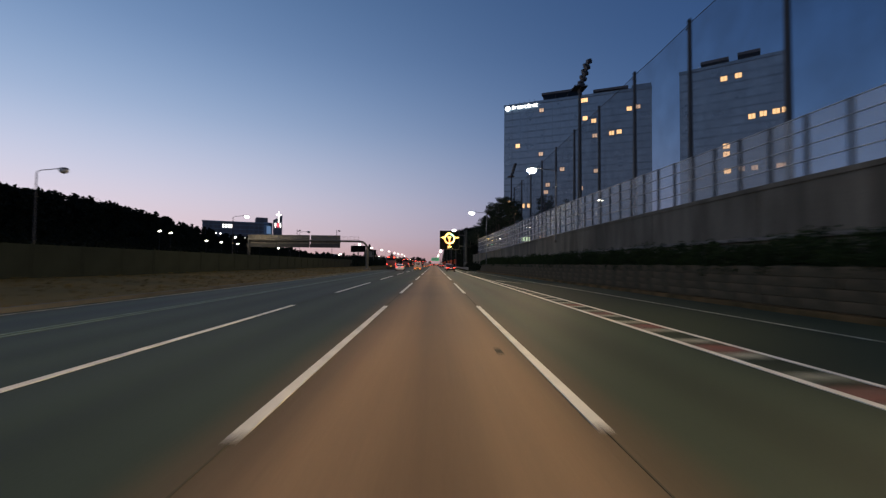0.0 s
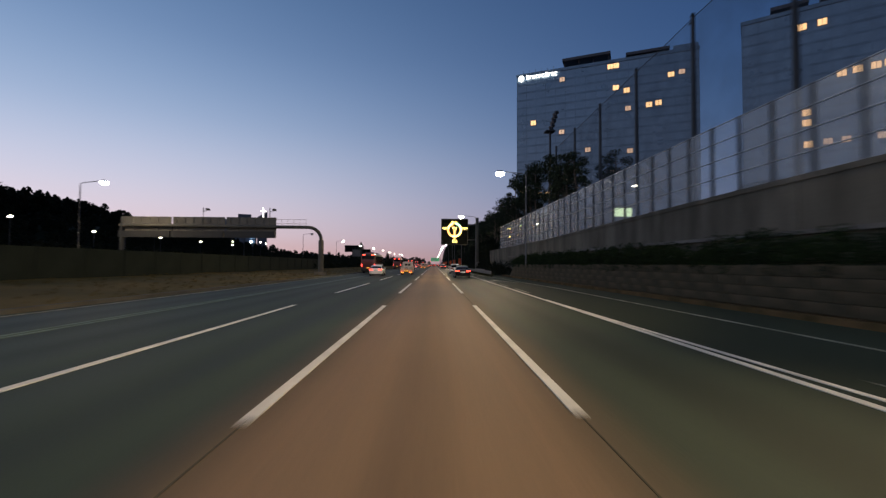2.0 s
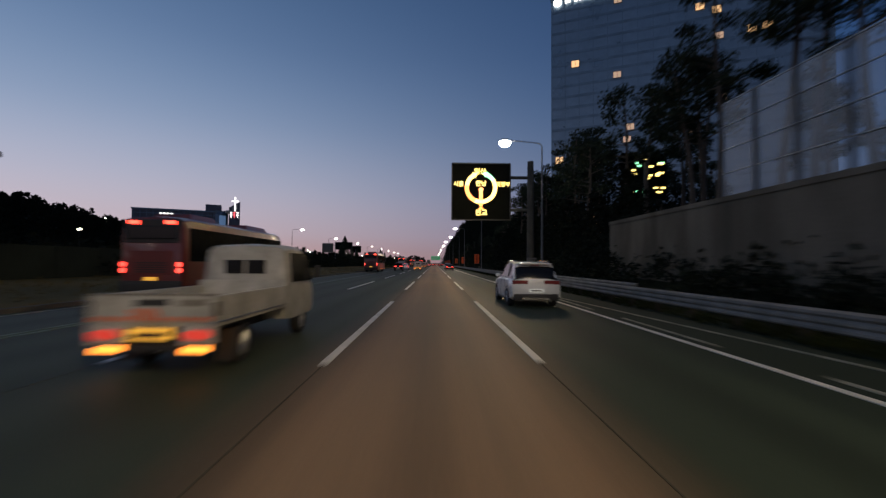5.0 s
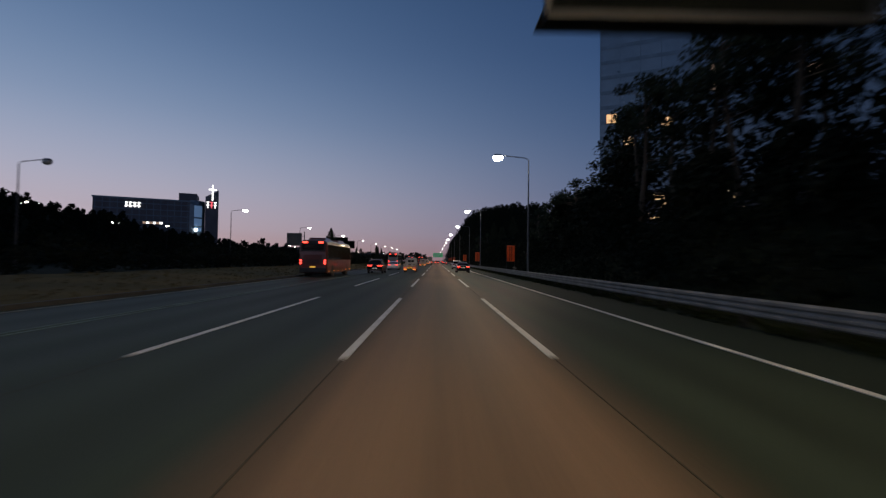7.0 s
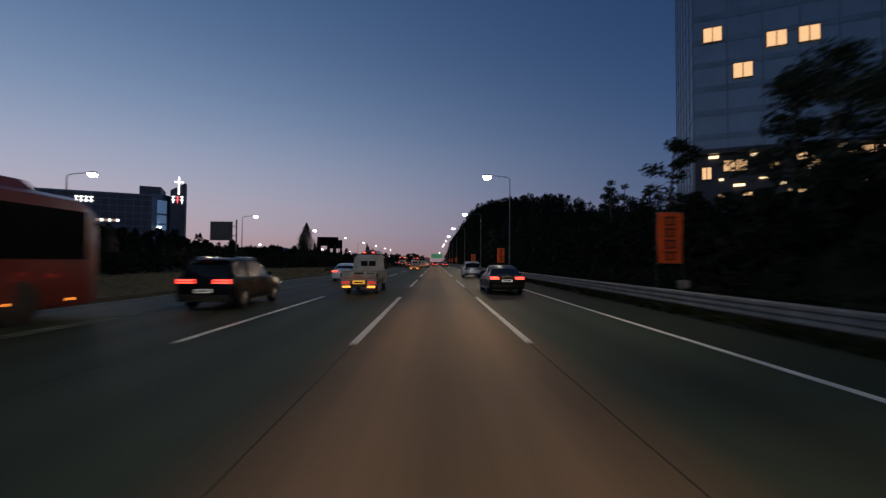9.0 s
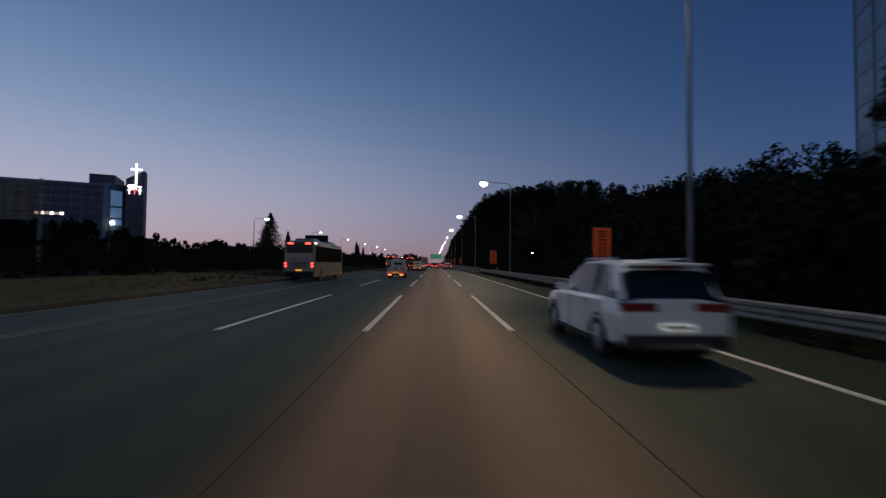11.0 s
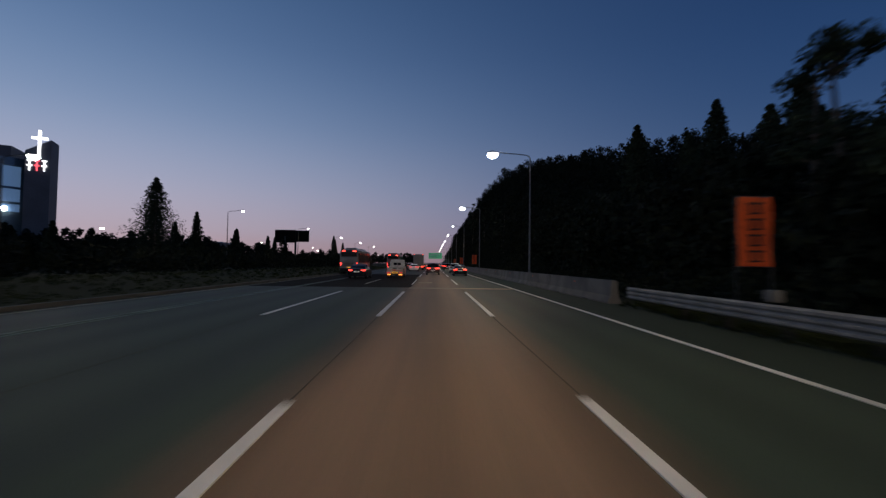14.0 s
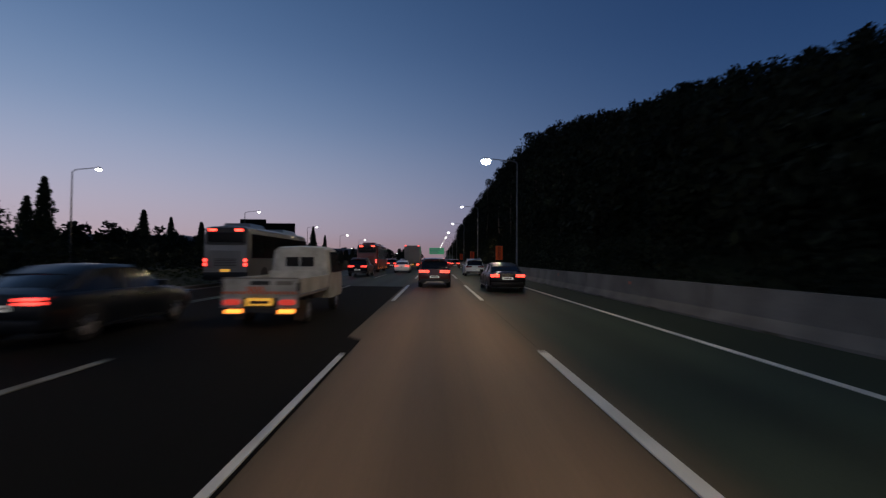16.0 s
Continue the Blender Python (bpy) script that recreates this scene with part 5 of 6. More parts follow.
make_woods("hillside_scrub", spots, 85, 0.5, 34, "low dark trees and scrub over the foot of the ridge", 3, 6)
spots = [(-rw.uniform(46, 95), rw.uniform(240, 640)) for _ in range(170)]
spots += [(-rw.uniform(58, 100), rw.uniform(355, 450)) for _ in range(150)]
make_woods("median_trees", spots, 82, 0.4, 40, "low dark trees beyond the opposite lanes", 4.5, 8.5)
spots = [(-rw.uniform(20, 300), rw.uniform(760, 1100)) for _ in range(260)]
make_woods("horizon_trees", spots, 83, 1.2, 22, "distant dark tree line on the horizon", 9, 15)

# ---------------- vehicles ----------------


def wheel_parts(parent, x, y, r, w):
    """One wheel with its rim as a piece of it."""
    t = new("wheel", bpy.data.meshes.new("wheel"))
    bm = bmesh.new()
    prof = [(-w / 2, r * 0.62), (-w / 2, r * 0.92), (-w * 0.36, r), (w * 0.36, r), (w / 2, r * 0.92), (w / 2, r * 0.62)]
    rings = []
    for i in range(20):
        a = 2 * math.pi * i / 20
        rings.append([bm.verts.new((px, pr * math.cos(a), pr * math.sin(a))) for px, pr in prof])
    for i in range(20):
        a, b = rings[i], rings[(i + 1) % 20]
        for k in range(len(prof) - 1):
            bm.faces.new((a[k], a[k + 1], b[k + 1], b[k]))
        bm.faces.new((a[-1], a[0], b[0], b[-1]))
    finish(t, bm, M_TYRE, True)
    t.parent = parent
    t.location = (x, y, r)
    b = rod((-w * 0.42, 0, 0), (w * 0.42, 0, 0), r * 0.62, r * 0.62, 16)
    for i in range(5):
        a = 2 * math.pi * i / 5
        for s in (-1, 1):
            rod((s * w * 0.44, 0, 0), (s * w * 0.44, math.cos(a) * r * 0.58, math.sin(a) * r * 0.58), r * 0.07, r * 0.07, 5, b)
    part("rim", b, M_RIM, t)
    return t


def car_ring(y, w, zb, zs, zt, crown):
    """One closed cross-section of a lower body: sill, side, shoulder, top."""
    half = [(w * 0.86, zb), (w * 0.98, zb + 0.08), (w, (zb + zs) * 0.5), (w * 0.985, zs - 0.06), (w * 0.93, zs), (w * 0.5, zt + crown * 0.8), (0.0, zt + crown)]
    pts = [(a, y, z) for a, z in half] + [(-a, y, z) for a, z in half[-2::-1]]
    return pts


def make_car(name, label, paint, style, tail, lights_on=True, plate=M_PLATE, headlights=False):
    """A car heading along +y; its origin on the road under the middle of its rear end."""
    c = thing(name, (0, 0, 0), label, "car", "cars on the road")
    if style == "sedan":
        L, W, H, belt, deck, hood = 4.85, 0.92, 1.46, 0.93, 1.02, 0.92
        low = [(0.0, .80, .42, .74, .76), (0.06, .88, .30, .90, .94), (0.35, .915, .24, .95, 1.03), (0.8, .92, .22, .95, 1.03), (1.5, .92, .2, .95, .97), (3.0, .92, .2, .93, .95), (3.6, .92, .2, .90, .93), (4.3, .90, .22, .80, .86), (4.72, .80, .28, .66, .72), (4.85, .62, .36, .56, .60)]
        cab = [(0.42, .66, 1.0, 1.02), (0.9, .70, .98, 1.27), (1.35, .66, .96, 1.42), (2.0, .66, .95, 1.46), (2.6, .66, .95, 1.44), (3.05, .68, .94, 1.28), (3.72, .72, .92, .95)]
        ax = (0.98, 3.86)
        tl_z, tl_y, tl_w = 0.84, 0.04, 0.44
    else:
        L, W, H, belt, deck, hood = 4.72, 0.94, 1.68, 1.05, 1.1, 1.05
        low = [(0.0, .82, .46, .84, .88), (0.05, .90, .34, 1.00, 1.05), (0.3, .935, .28, 1.06, 1.08), (0.9, .94, .26, 1.06, 1.08), (1.6, .94, .24, 1.05, 1.07), (3.0, .94, .24, 1.04, 1.06), (3.5, .94, .24, 1.02, 1.06), (4.2, .92, .26, .94, 1.0), (4.6, .84, .32, .80, .86), (4.72, .68, .40, .66, .70)]
        cab = [(0.12, .72, 1.06, 1.10), (0.34, .73, 1.06, 1.52), (0.62, .70, 1.06, 1.64), (1.4, .69, 1.05, 1.69), (2.4, .69, 1.05, 1.67), (2.95, .70, 1.05, 1.48), (3.6, .74, 1.04, 1.08)]
        ax = (0.92, 3.72)
        tl_z, tl_y, tl_w = 0.94, 0.02, 0.56
    bm = loft([car_ring(y, w, zb, zs, zt, 0.02) for y, w, zb, zs, zt in low])
    body = part("body", bm, paint, c, smooth=True)
    glass = []
    roof = []
    for y, w, zb, zt in cab:
        half = [(0.90 * W, zb - 0.03), (w + 0.07 * (zt - zb), zb + (zt - zb) * 0.45), (w * 0.98, zt - 0.05), (w * 0.8, zt), (0, zt + 0.015)]
        half[0] = (min(0.9 * W, 0.90 * W), zb - 0.03)
        glass.append([(a, y, z) for a, z in half] + [(-a, y, z) for a, z in half[-2::-1]])
    part("cabin_glass", loft(glass), M_CARGLASS, c, smooth=True)
    # roof skin and pillars over the glass
    k0, k1 = 2, len(cab) - 3
    top = []
    for y, w, zb, zt in cab[k0 - 1:k1 + 1]:
        half = [(w * 0.99, zt - 0.055), (w * 0.82, zt + 0.012), (0, zt + 0.03), (-w * 0.82, zt + 0.012), (-w * 0.99, zt - 0.055)]
        top.append([(a, y, z) for a, z in half])
    part("roof", loft(top), paint, c, smooth=True)
    for s in (-1, 1):
        y0, w0, b0, t0 = cab[0]
        y1, w1, b1, t1 = cab[2]
        b = bmesh.new()
        q = [(s * 0.85 * W, y0 + 0.02, b0), (s * 0.86 * W, y0 + 0.42, b0), (s * (w1 * 0.985), y1 + 0.22, t1 - 0.04), (s * (w1 * 0.985), y1 - 0.12, t1 - 0.05)]
        loft([[(x + s * 0.012, y, z) for x, y, z in q], [(x - s * 0.05, y, z) for x, y, z in q]], b)
        part("rear_pillar", b, paint, c)
        b = bmesh.new()
        ym, wm, bm_, tm = cab[3]
        q = [(s * 0.865 * W, ym - 0.06, bm_), (s * 0.865 * W, ym + 0.06, bm_), (s * wm * 0.985, ym + 0.04, tm - 0.05), (s * wm * 0.985, ym - 0.06, tm - 0.05)]
        loft([[(x + s * 0.02, y, z) for x, y, z in q], [(x - s * 0.03, y, z) for x, y, z in q]], b)
        part("door_pillar", b, M_TRIM, c)
        part("wing_mirror", box(s * W * 0.93 if s > 0 else -W * 0.93 - 0.2, s * W * 0.93 + (0.2 if s > 0 else 0), cab[-2][0] + 0.02, cab[-2][0] + 0.14, belt + 0.02, belt + 0.16, bevel=0.03), paint, c)
        part("sill_trim", box(min(s * W * 0.97, s * W * 1.005), max(s * W * 0.97, s * W * 1.005), 1.25, ax[1] - 0.4, 0.24, 0.30), M_CHROME if paint is M_BLACKCAR or paint is M_BLUECAR else M_TRIM, c)
        # tail lamps wrap round the corner
        bx = sorted((s * (W * 0.92 - tl_w), s * W * 0.925))
        part("lamp_cover", box(bx[0] - 0.01, bx[1] + 0.01, tl_y - 0.02, tl_y + 0.27, tl_z - 0.075, tl_z + 0.075, bevel=0.02), M_TAILOFF, c)
        strips = box(bx[0], bx[1], tl_y - 0.035, tl_y + 0.28, tl_z + 0.014, tl_z + 0.062, bevel=0.01)
        box(bx[0], bx[1], tl_y - 0.035, tl_y + 0.28, tl_z - 0.062, tl_z - 0.014, strips, bevel=0.01)
        part("tail_lamp", strips, tail if lights_on else M_TAILOFF, c)
        hx = sorted((s * W * 0.58, s * W * 0.90))
        part("head_lamp", box(hx[0], hx[1], L - 0.34, L - 0.16, 0.62, 0.74, bevel=0.03), M_HEAD if headlights else M_CHROME, c)
        for yd in (1.55, 2.62):
            part("door_handle", box(min(s * W * 0.985, s * (W + 0.025)), max(s * W * 0.985, s * (W + 0.025)), yd, yd + 0.2, belt - 0.14, belt - 0.105), M_CHROME if paint is M_BLUECAR else paint, c)
        for yd in (1.42, 2.48, 3.42):
            part("door_seam", box(min(s * W * 0.99, s * (W + 0.004)), max(s * W * 0.99, s * (W + 0.004)), yd, yd + 0.012, 0.32, belt - 0.06), M_TRIM, c)
        part("window_trim", tube([(s * W * 0.905, 1.0, belt + 0.01), (s * W * 0.905, 3.3, belt)], 0.012, 5), M_CHROME, c)
        part("exhaust_tip", rod((s * 0.55, -0.01, 0.30), (s * 0.55, 0.18, 0.30), 0.05, 0.05, 10), M_CHROME, c)
        part("rear_reflector", box(s * 0.62 - 0.12, s * 0.62 + 0.12, -0.012, 0.05, 0.45, 0.50), M_TAILOFF, c)
    part("rear_bumper", box(-W * 0.88, W * 0.88, -0.03, 0.22, 0.28, 0.52, bevel=0.05), M_TRIM if style != "sedan" else paint, c, smooth=True)
    part("number_plate", box(-0.26, 0.26, -0.045, -0.02, 0.66 if style == "sedan" else 0.58, 0.77 if style == "sedan" else 0.69), plate, c)
    part("plate_marking", box(-0.2, 0.2, -0.05, -0.046, 0.69 if style == "sedan" else 0.61, 0.74 if style == "sedan" else 0.66), M_INK, c)
    part("stop_lamp", box(-0.16, 0.16, cab[0][0] + (0.46 if style == "sedan" else 0.1), cab[0][0] + (0.5 if style == "sedan" else 0.16), 1.26 if style == "sedan" else 1.56, 1.28 if style == "sedan" else 1.585), M_TAILOFF, c)
    if style == "suv":
        for s in (-1, 1):
            part("roof_rail", tube([(s * 0.62, 0.7, 1.66), (s * 0.62, 0.85, 1.73), (s * 0.62, 2.3, 1.73), (s * 0.62, 2.5, 1.67)], 0.02, 6), M_CHROME, c)
        part("spoiler", box(-0.62, 0.62, 0.2, 0.5, 1.60, 1.65, bevel=0.02), paint, c)
        part("skid_plate", box(-0.5, 0.5, -0.05, 0.1, 0.30, 0.38), M_CHROME, c)
    r = 0.33 if style == "sedan" else 0.36
    for y in ax:
        for s in (-1, 1):
            wheel_parts(c, s * (W - 0.11), y, r, 0.22)
            b = bmesh.new()
            arc = [(y + (r + 0.06) * math.cos(a), r + (r + 0.06) * math.sin(a)) for a in [math.pi * i / 12 for i in range(13)]]
            inn = [(y + (r + 0.01) * math.cos(a), r + (r + 0.01) * math.sin(a)) for a in [math.pi * i / 12 for i in range(12, -1, -1)]]
            ring2 = arc + inn
            loft([[(s * W * 1.0, yy, zz) for yy, zz in ring2], [(s * W * 0.8, yy, zz) for yy, zz in ring2]], b)
            part("wheel_arch", b, M_TRIM, c)
    return c


def make_bus(name, label, lower, upper, tail, roof_pods=True):
    L, W, H = 11.6, 1.25, 3.4
    c = thing(name, (0, 0, 0), label, "bus", "buses on the road")

    def ring(y, w, zb, zt, tuck=0.0):
        half = [(w * 0.97, zb), (w, zb + 0.15), (w, 1.55), (w * 0.985, zt - 0.45), (w * 0.93, zt - 0.12), (w * 0.75, zt), (0, zt + 0.05)]
        return [(a, y, z) for a, z in half] + [(-a, y, z) for a, z in half[-2::-1]]
    part("body", loft([ring(0.0, W * 0.94, 0.45, H - 0.25), ring(0.12, W, 0.36, H - 0.05), ring(0.5, W, 0.34, H), ring(9.5, W, 0.34, H), ring(10.9, W, 0.34, H - 0.02), ring(11.4, W * 0.97, 0.36, H - 0.3), ring(11.6, W * 0.88, 0.42, H - 0.9)]), lower, c, smooth=True)
    for s in (-1, 1):
        x = sorted((s * (W - 0.03), s * (W + 0.008)))
        part("window_band", box(x[0], x[1], 0.45, 11.0, 1.62, 2.98, bevel=0.01), M_CARGLASS, c)
        for k in range(1, 6):
            part("window_bar", box(s * (W + 0.012) - 0.006, s * (W + 0.012) + 0.006, 0.55 + 1.75 * k, 0.61 + 1.75 * k, 1.70, 2.90), M_BOARD, c)
        for k in range(5):
            part("luggage_hatch", box(s * (W + 0.004) - 0.006, s * (W + 0.004) + 0.006, 3.3 + 1.12 * k, 4.36 + 1.12 * k, 0.52, 1.35), lower, c)
        for k in range(6):
            part("side_lamp", box(s * (W + 0.012) - 0.012, s * (W + 0.012) + 0.012, 0.9 + 1.9 * k, 1.0 + 1.9 * k, 0.50, 0.56), M_SIDELAMP, c)
        part("mirror_arm", tube([(s * 1.15, 11.3, 2.7), (s * 1.35, 11.75, 2.6), (s * 1.38, 11.8, 2.2)], 0.035, 6), M_TRIM, c)
        part("mirror", box(s * 1.38 - 0.1, s * 1.38 + 0.1, 11.72, 11.84, 1.85, 2.3, bevel=0.03), M_TRIM, c)
        cells = rod((s * 1.10, -0.06, 1.5), (s * 1.10, 0.05, 1.5), 0.1, 0.1, 14)
        rod((s * 1.10, -0.06, 1.26), (s * 1.10, 0.05, 1.26), 0.1, 0.1, 14, cells)
        part("tail_lamp", cells, tail, c)
        part("lamp_cluster", box(s * 1.10 - 0.11, s * 1.10 + 0.11, -0.035, 0.05, 1.12, 1.64, bevel=0.03), M_TAILOFF, c)
        part("high_stop_lamp", box(s * 0.72 - 0.22, s * 0.72 + 0.22, -0.05, 0.1, 3.10, 3.24, bevel=0.02), M_TAILHOT, c)
        for y in (2.35, 8.9):
            wheel_parts(c, s * (W - 0.16), y, 0.5, 0.3)
            part("wheel_housing", rod((s * (W - 0.4), y, 0.5), (s * (W + 0.004), y, 0.5), 0.6, 0.6, 20), M_TRIM, c)
    part("rear_cowl", box(-1.12, 1.12, -0.025, 0.14, 2.42, 3.30, bevel=0.06), M_TRIM, c)
    part("rear_window", box(-0.98, 0.98, -0.045, 0.12, 2.50, 3.04, bevel=0.04), M_CARGLASS, c)
    part("cowl_lip", box(-1.08, 1.08, -0.06, 0.02, 2.36, 2.42, bevel=0.01), M_TRIM, c)
    part("engine_cover", box(-0.85, 0.85, -0.035, 0.02, 1.1, 2.05, bevel=0.02), lower, c)
    for k in range(5):
        part("vent_slat", box(-0.6, 0.6, -0.05, -0.03, 1.18 + 0.09 * k, 1.22 + 0.09 * k), M_TRIM, c)
    part("rear_bumper", box(-1.2, 1.2, -0.06, 0.25, 0.42, 0.85, bevel=0.05), upper, c, smooth=True)
    part("number_plate", box(-0.26, 0.26, -0.075, -0.062, 0.86, 1.0), M_PLATEYELLOW, c)
    part("windscreen", box(-1.08, 1.08, 11.35, 11.62, 1.3, 2.6, bevel=0.05), M_CARGLASS, c)
    if roof_pods:
        for y0, y1 in ((1.2, 3.6), (6.8, 9.8)):
            part("roof_unit", loft([[(-0.85, y0, H), (-0.7, y0 + 0.25, H + 0.26), (0.7, y0 + 0.25, H + 0.26), (0.85, y0, H)], [(-0.85, y1, H), (-0.7, y1 - 0.25, H + 0.26), (0.7, y1 - 0.25, H + 0.26), (0.85, y1, H)]]), lower, c)
    return c


def make_pickup(name, label):
    """Small flat-bed truck with drop sides."""
    c = thing(name, (0, 0, 0), label, "truck", "cars on the road")
    W = 0.86
    cab = [(2.95, .80, .55, 1.55), (3.0, .85, .45, 1.93), (3.4, .86, .42, 1.98), (4.2, .86, .42, 1.95), (4.75, .85, .42, 1.5), (5.02, .82, .45, 1.2), (5.1, .74, .5, 1.05)]
    rings = []
    for y, w, zb, zt in cab:
        half = [(w * 0.97, zb), (w, zb + 0.1), (w, min(1.15, zt - 0.3)), (w * 0.9, zt - 0.08), (w * 0.78, zt), (0, zt + 0.03)]
        rings.append([(a, y, z) for a, z in half] + [(-a, y, z) for a, z in half[-2::-1]])
    part("cab", loft(rings), M_WHITETRUCK, c, smooth=True)
    for s in (-1, 1):
        part("rear_window", box(s * 0.22 - 0.19, s * 0.22 + 0.19, 2.93, 2.99, 1.38, 1.66, bevel=0.01), M_CARGLASS, c)
        b = bmesh.new()
        q = [(s * 0.875, 3.3, 1.2), (s * 0.875, 4.72, 1.2), (s * 0.79, 4.35, 1.82), (s * 0.79, 3.35, 1.82)]
        loft([[(x + s * 0.01, y, z) for x, y, z in q], [(x - s * 0.06, y, z) for x, y, z in q]], b)
        part("door_window", b, M_CARGLASS, c)
        part("mirror", box(s * 1.0 - 0.07, s * 1.0 + 0.07, 4.7, 4.78, 1.25, 1.55, bevel=0.02), M_TRIM, c)
        part("mirror_arm", tube([(s * 0.84, 4.72, 1.25), (s * 1.0, 4.74, 1.35)], 0.015, 5), M_TRIM, c)
        part("side_board", box(s * W - 0.025, s * W + 0.025, 0.05, 2.85, 0.78, 1.14, bevel=0.01), M_WHITETRUCK, c)
        part("corner_panel", box(s * 0.63 - 0.24, s * 0.63 + 0.24, -0.05, 0.02, 0.47, 0.755, bevel=0.02), M_WHITETRUCK, c)
        lamp = [(s * 0.63 + 0.19 * math.copysign(abs(math.cos(w)) ** 0.6, math.cos(w)), 0.605 + 0.065 * math.copysign(abs(math.sin(w)) ** 0.6, math.sin(w))) for w in [i * math.pi / 10 for i in range(20)]]
        part("tail_lamp", loft([[(x, -0.075, z) for x, z in lamp], [(x, -0.05, z) for x, z in lamp]]), M_TAILDIM, c)
        part("turn_lamp", box(s * 0.60 - 0.19, s * 0.60 + 0.19, -0.06, 0.0, 0.35, 0.44, bevel=0.015), M_SIDELAMP, c)
        part("bed_stake", box(s * 0.86 - 0.03, s * 0.86 + 0.03, 2.86, 2.92, 0.7, 1.25), M_WHITETRUCK, c)
        wheel_parts(c, s * 0.72, 1.05, 0.31, 0.2)
        wheel_parts(c, s * 0.74, 4.1, 0.32, 0.2)
        part("mudguard", box(s * 0.72 - 0.13, s * 0.72 + 0.13, 0.6, 0.63, 0.12, 0.6), M_TRIM, c)
    part("tailgate", box(-0.86, 0.86, -0.04, 0.02, 0.76, 1.14, bevel=0.01), M_WHITETRUCK, c)
    for k in range(17):
        x = -0.82 + 0.1 * k
        tall = 0.17 if 6 <= k <= 9 else 0.06
        b = bmesh.new()
        q = [(x, 0.79), (x + 0.055, 0.79), (x + 0.055 - tall * 0.55, 0.79 + tall), (x - tall * 0.55, 0.79 + tall)]
        loft([[(px, -0.047, pz) for px, pz in q], [(px, -0.04, pz) for px, pz in q]], b)
        part("warning_stripe", b, M_ORANGE, c)
    for x0, x1, m in ((-0.22, 0.22, M_TRIM), (0.36, 0.74, M_STEEL)):
        part("lettering_bar", box(x0, x1, -0.046, -0.04, 1.0, 1.09), m, c)
    part("tailgate_rim", box(-0.87, 0.87, -0.05, 0.03, 1.14, 1.17, bevel=0.01), M_STEEL, c)
    for s in (-1, 1):
        part("latch", box(s * 0.87 - 0.03, s * 0.87 + 0.03, -0.06, 0.0, 0.86, 1.06, bevel=0.01), M_TRIM, c)
    part("load_floor", box(-0.84, 0.84, 0.0, 2.88, 0.70, 0.76), M_WHITETRUCK, c)
    part("head_board", box(-0.84, 0.84, 2.84, 2.9, 0.72, 1.25, bevel=0.01), M_WHITETRUCK, c)
    part("chassis", box(-0.4, 0.4, 0.1, 4.6, 0.42, 0.6), M_TRIM, c)
    part("rear_beam", box(-0.38, 0.38, -0.04, 0.06, 0.36, 0.47, bevel=0.01), M_TRIM, c)
    part("number_plate", box(-0.30, 0.30, -0.09, -0.07, 0.53, 0.70, bevel=0.01), M_PLATEYELLOW, c)
    part("plate_marking", box(-0.22, 0.22, -0.095, -0.09, 0.57, 0.64), M_INK, c)
    return c


def make_box_truck(name, label):
    c = thing(name, (0, 0, 0), label, "truck", "cars on the road")
    part("cargo_box", box(-1.2, 1.2, 0, 7.2, 1.05, 3.8, bevel=0.04), M_SILVERBUS, c)
    for s in (-1, 1):
        part("rear_door", box(min(s * 0.03, s * 1.1), max(s * 0.03, s * 1.1), -0.04, 0.0, 1.15, 3.7, bevel=0.01), M_SILVERBUS, c)
        part("door_bar", rod((s * 0.35, -0.06, 1.2), (s * 0.35, -0.06, 3.65), 0.025, 0.025, 6), M_STEEL, c)
        part("top_lamp", box(s * 1.0 - 0.12, s * 1.0 + 0.12, -0.05, 0.02, 3.66, 3.78), M_TAIL, c)
        part("tail_lamp", box(s * 0.9 - 0.22, s * 0.9 + 0.22, -0.06, 0.02, 0.72, 0.9), M_TAILHOT, c)
        for y in (1.3, 6.9):
            wheel_parts(c, s * 1.0, y, 0.48, 0.34)
    part("chassis", box(-0.5, 0.5, 0.0, 8.6, 0.7, 1.05), M_TRIM, c)
    part("under_bar", box(-1.1, 1.1, -0.02, 0.1, 0.5, 0.64), M_STEEL, c)
    part("cab", box(-1.15, 1.15, 7.35, 9.2, 0.6, 2.7, bevel=0.15), M_WHITETRUCK, c, smooth=True)
    part("windscreen", box(-1.0, 1.0, 9.1, 9.23, 1.5, 2.4, bevel=0.02), M_CARGLASS, c)
    part("number_plate", box(-0.26, 0.26, -0.05, -0.03, 0.74, 0.9), M_PLATEYELLOW, c)
    return c


def put(c, x, y, turn=0.0):
    c.matrix_basis = pose(x, y, 0.004 if y < 301 or x > -1.6 else 0.010, 0, 0, turn)
    return c


white_sedan = put(make_car("sedan", "white four-door sedan with red tail lamps on the road", M_WHITECAR, "sedan", M_TAILHOT), -7.75, 99.5)
red_bus = put(make_bus("bus", "red coach with dark windows in the bus lane", M_REDBUS, M_TRIM, M_TAIL), -11.2, 116.0)
black_sedan = put(make_car("sedan", "black four-door sedan with red tail lamps on the road", M_BLACKCAR, "sedan", M_TAILHOT), 3.5, 91.0)
dark_suv = put(make_car("suv", "dark blue sport utility car with wide red tail lamps", M_BLUECAR, "suv", M_TAIL, headlights=True), -7.6, 191.0)
lead_suv = put(make_car("suv", "dark red sport utility car with bright tail lamps", M_REDCAR, "suv", M_TAILHOT), -0.15, 333.5)
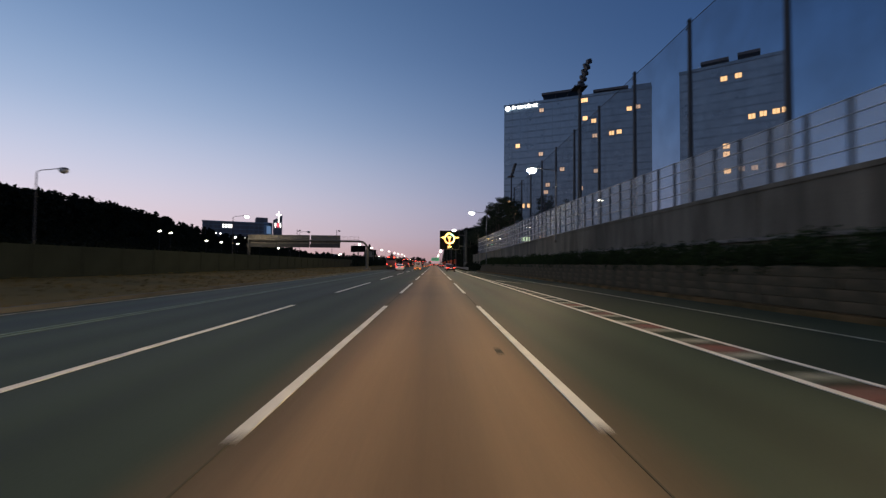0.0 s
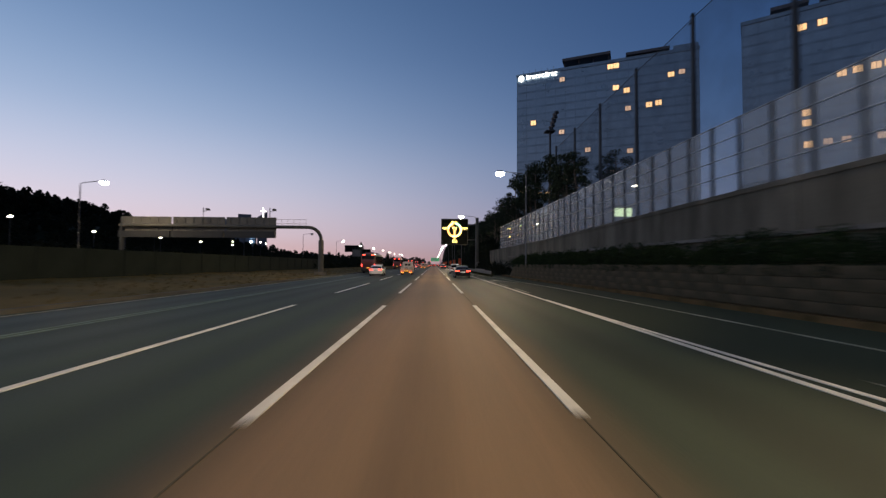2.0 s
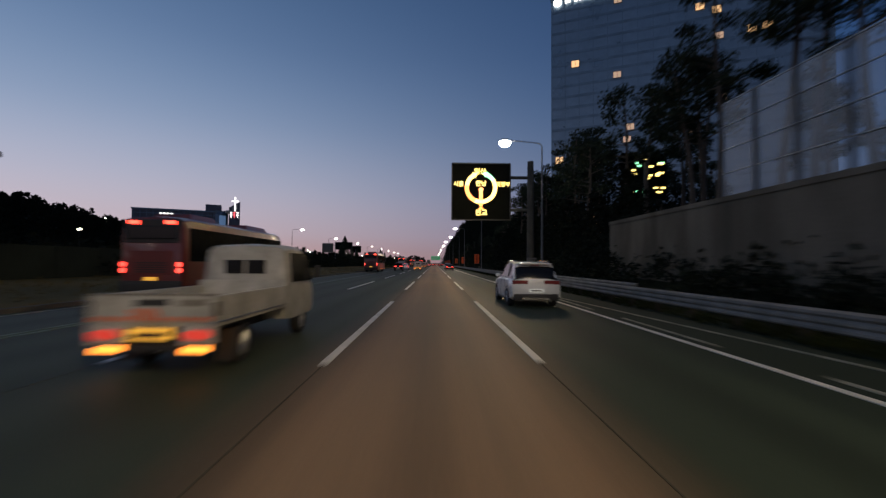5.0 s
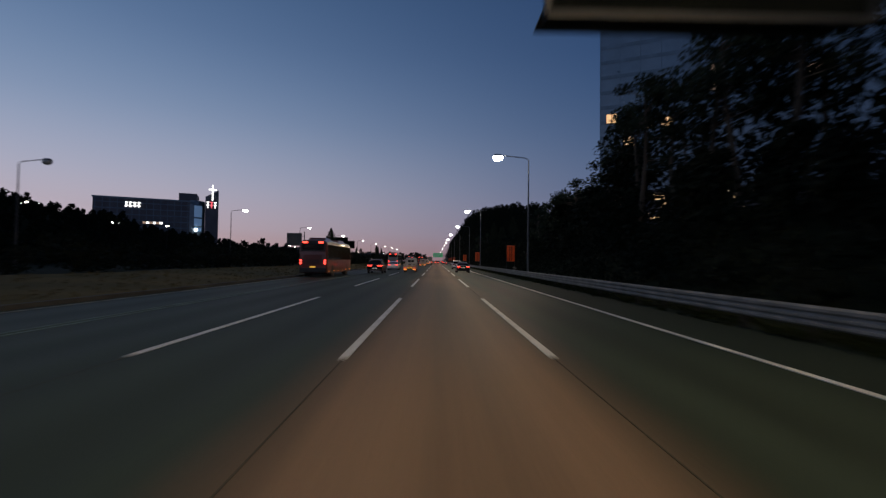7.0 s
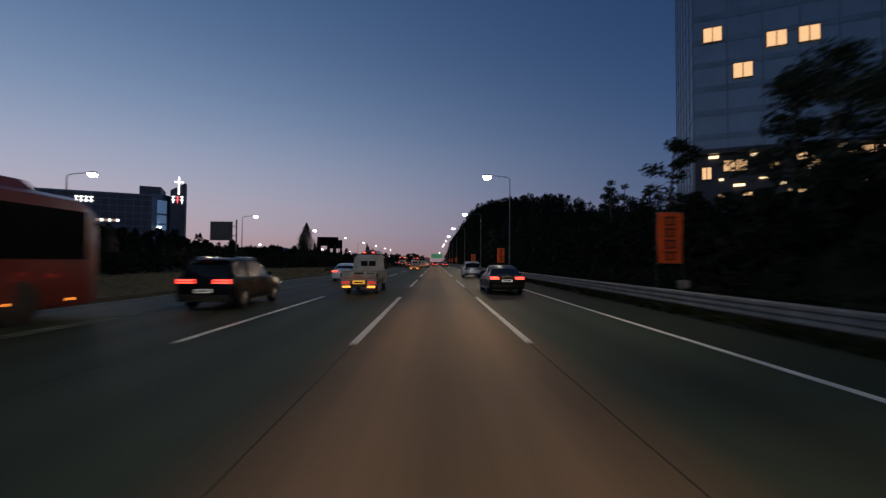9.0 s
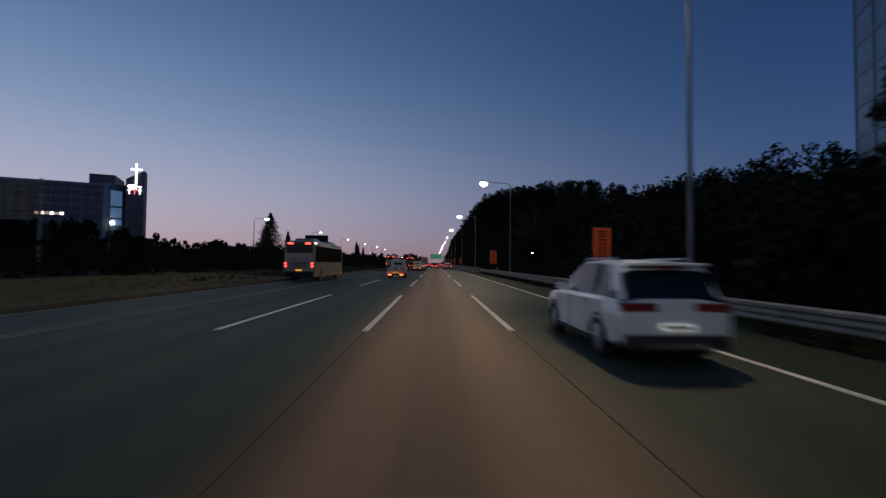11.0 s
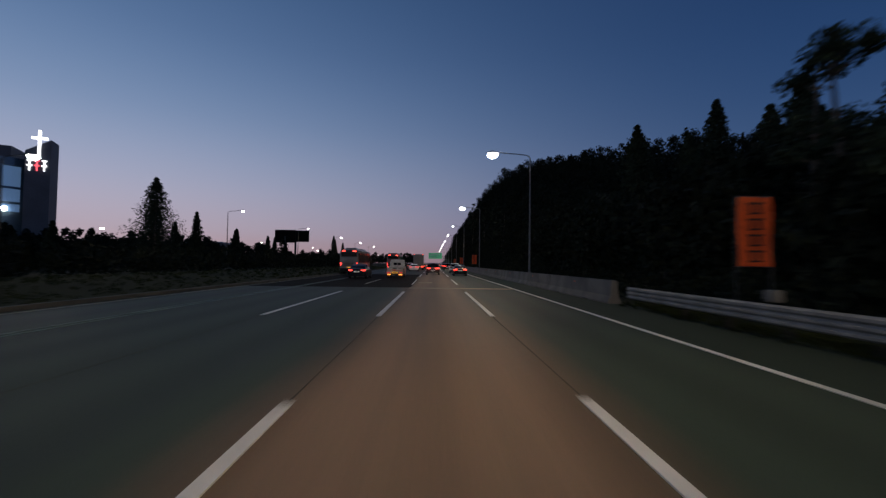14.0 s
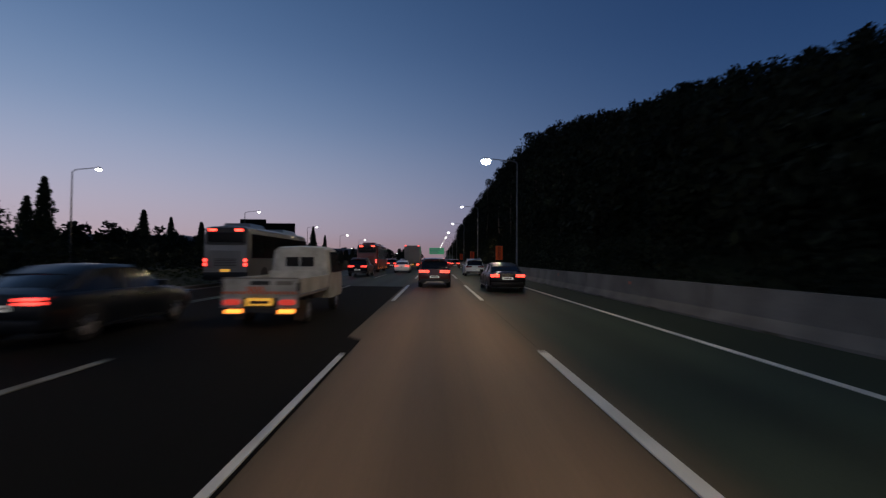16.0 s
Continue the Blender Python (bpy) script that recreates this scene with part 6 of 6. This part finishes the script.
white_suv = put(make_car("suv", "white sport utility car driving ahead on the road", M_WHITECAR, "suv", M_TAILOFF), 3.75, 114.5)
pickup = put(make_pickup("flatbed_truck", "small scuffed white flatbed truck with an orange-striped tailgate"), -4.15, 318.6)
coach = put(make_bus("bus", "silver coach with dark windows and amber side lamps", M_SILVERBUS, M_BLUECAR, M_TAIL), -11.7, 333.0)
put(make_car("sedan", "dark blue sedan with a wide red tail lamp", M_BLUECAR, "sedan", M_TAIL), -7.7, 316.0)
box_truck = put(make_box_truck("box_truck", "tall pale box truck with red marker lamps"), -3.7, 378.0)
# traffic ahead: copies of the same vehicles, placed to fit the camera's view
view_copies = ((pickup, -3.9, 104.5), (coach, -11.4, 252.0), (pickup, -4.05, 260.0), (pickup, -3.85, 198.2), (black_sedan, 3.45, 198.7), (white_suv, 3.7, 221.8), (white_sedan, -7.5, 212.0), (red_bus, -11.5, 178.6),
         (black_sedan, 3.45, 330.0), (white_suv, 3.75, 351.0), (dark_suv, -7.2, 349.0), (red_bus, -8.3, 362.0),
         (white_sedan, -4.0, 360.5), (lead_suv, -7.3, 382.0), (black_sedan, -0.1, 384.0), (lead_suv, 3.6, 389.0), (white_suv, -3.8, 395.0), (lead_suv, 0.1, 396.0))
for model, x, y in view_copies:
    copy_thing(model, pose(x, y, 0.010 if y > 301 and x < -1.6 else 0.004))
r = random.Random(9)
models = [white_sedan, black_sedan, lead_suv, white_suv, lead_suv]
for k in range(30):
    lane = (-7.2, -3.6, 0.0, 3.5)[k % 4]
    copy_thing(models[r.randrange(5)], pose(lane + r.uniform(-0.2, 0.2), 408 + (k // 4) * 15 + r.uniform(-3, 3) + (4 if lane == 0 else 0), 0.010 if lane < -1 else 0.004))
# cars left on the terrace behind the noise barrier
parked = make_car("suv", "dark sport utility car parked on the terrace", M_BLUECAR, "suv", M_TAILOFF)
parked.matrix_basis = pose(16.9, 47.0, TERRACE + 0.01)
for y in (60.0, 97.0):
    copy_thing(parked, pose(16.9, y, TERRACE + 0.01))
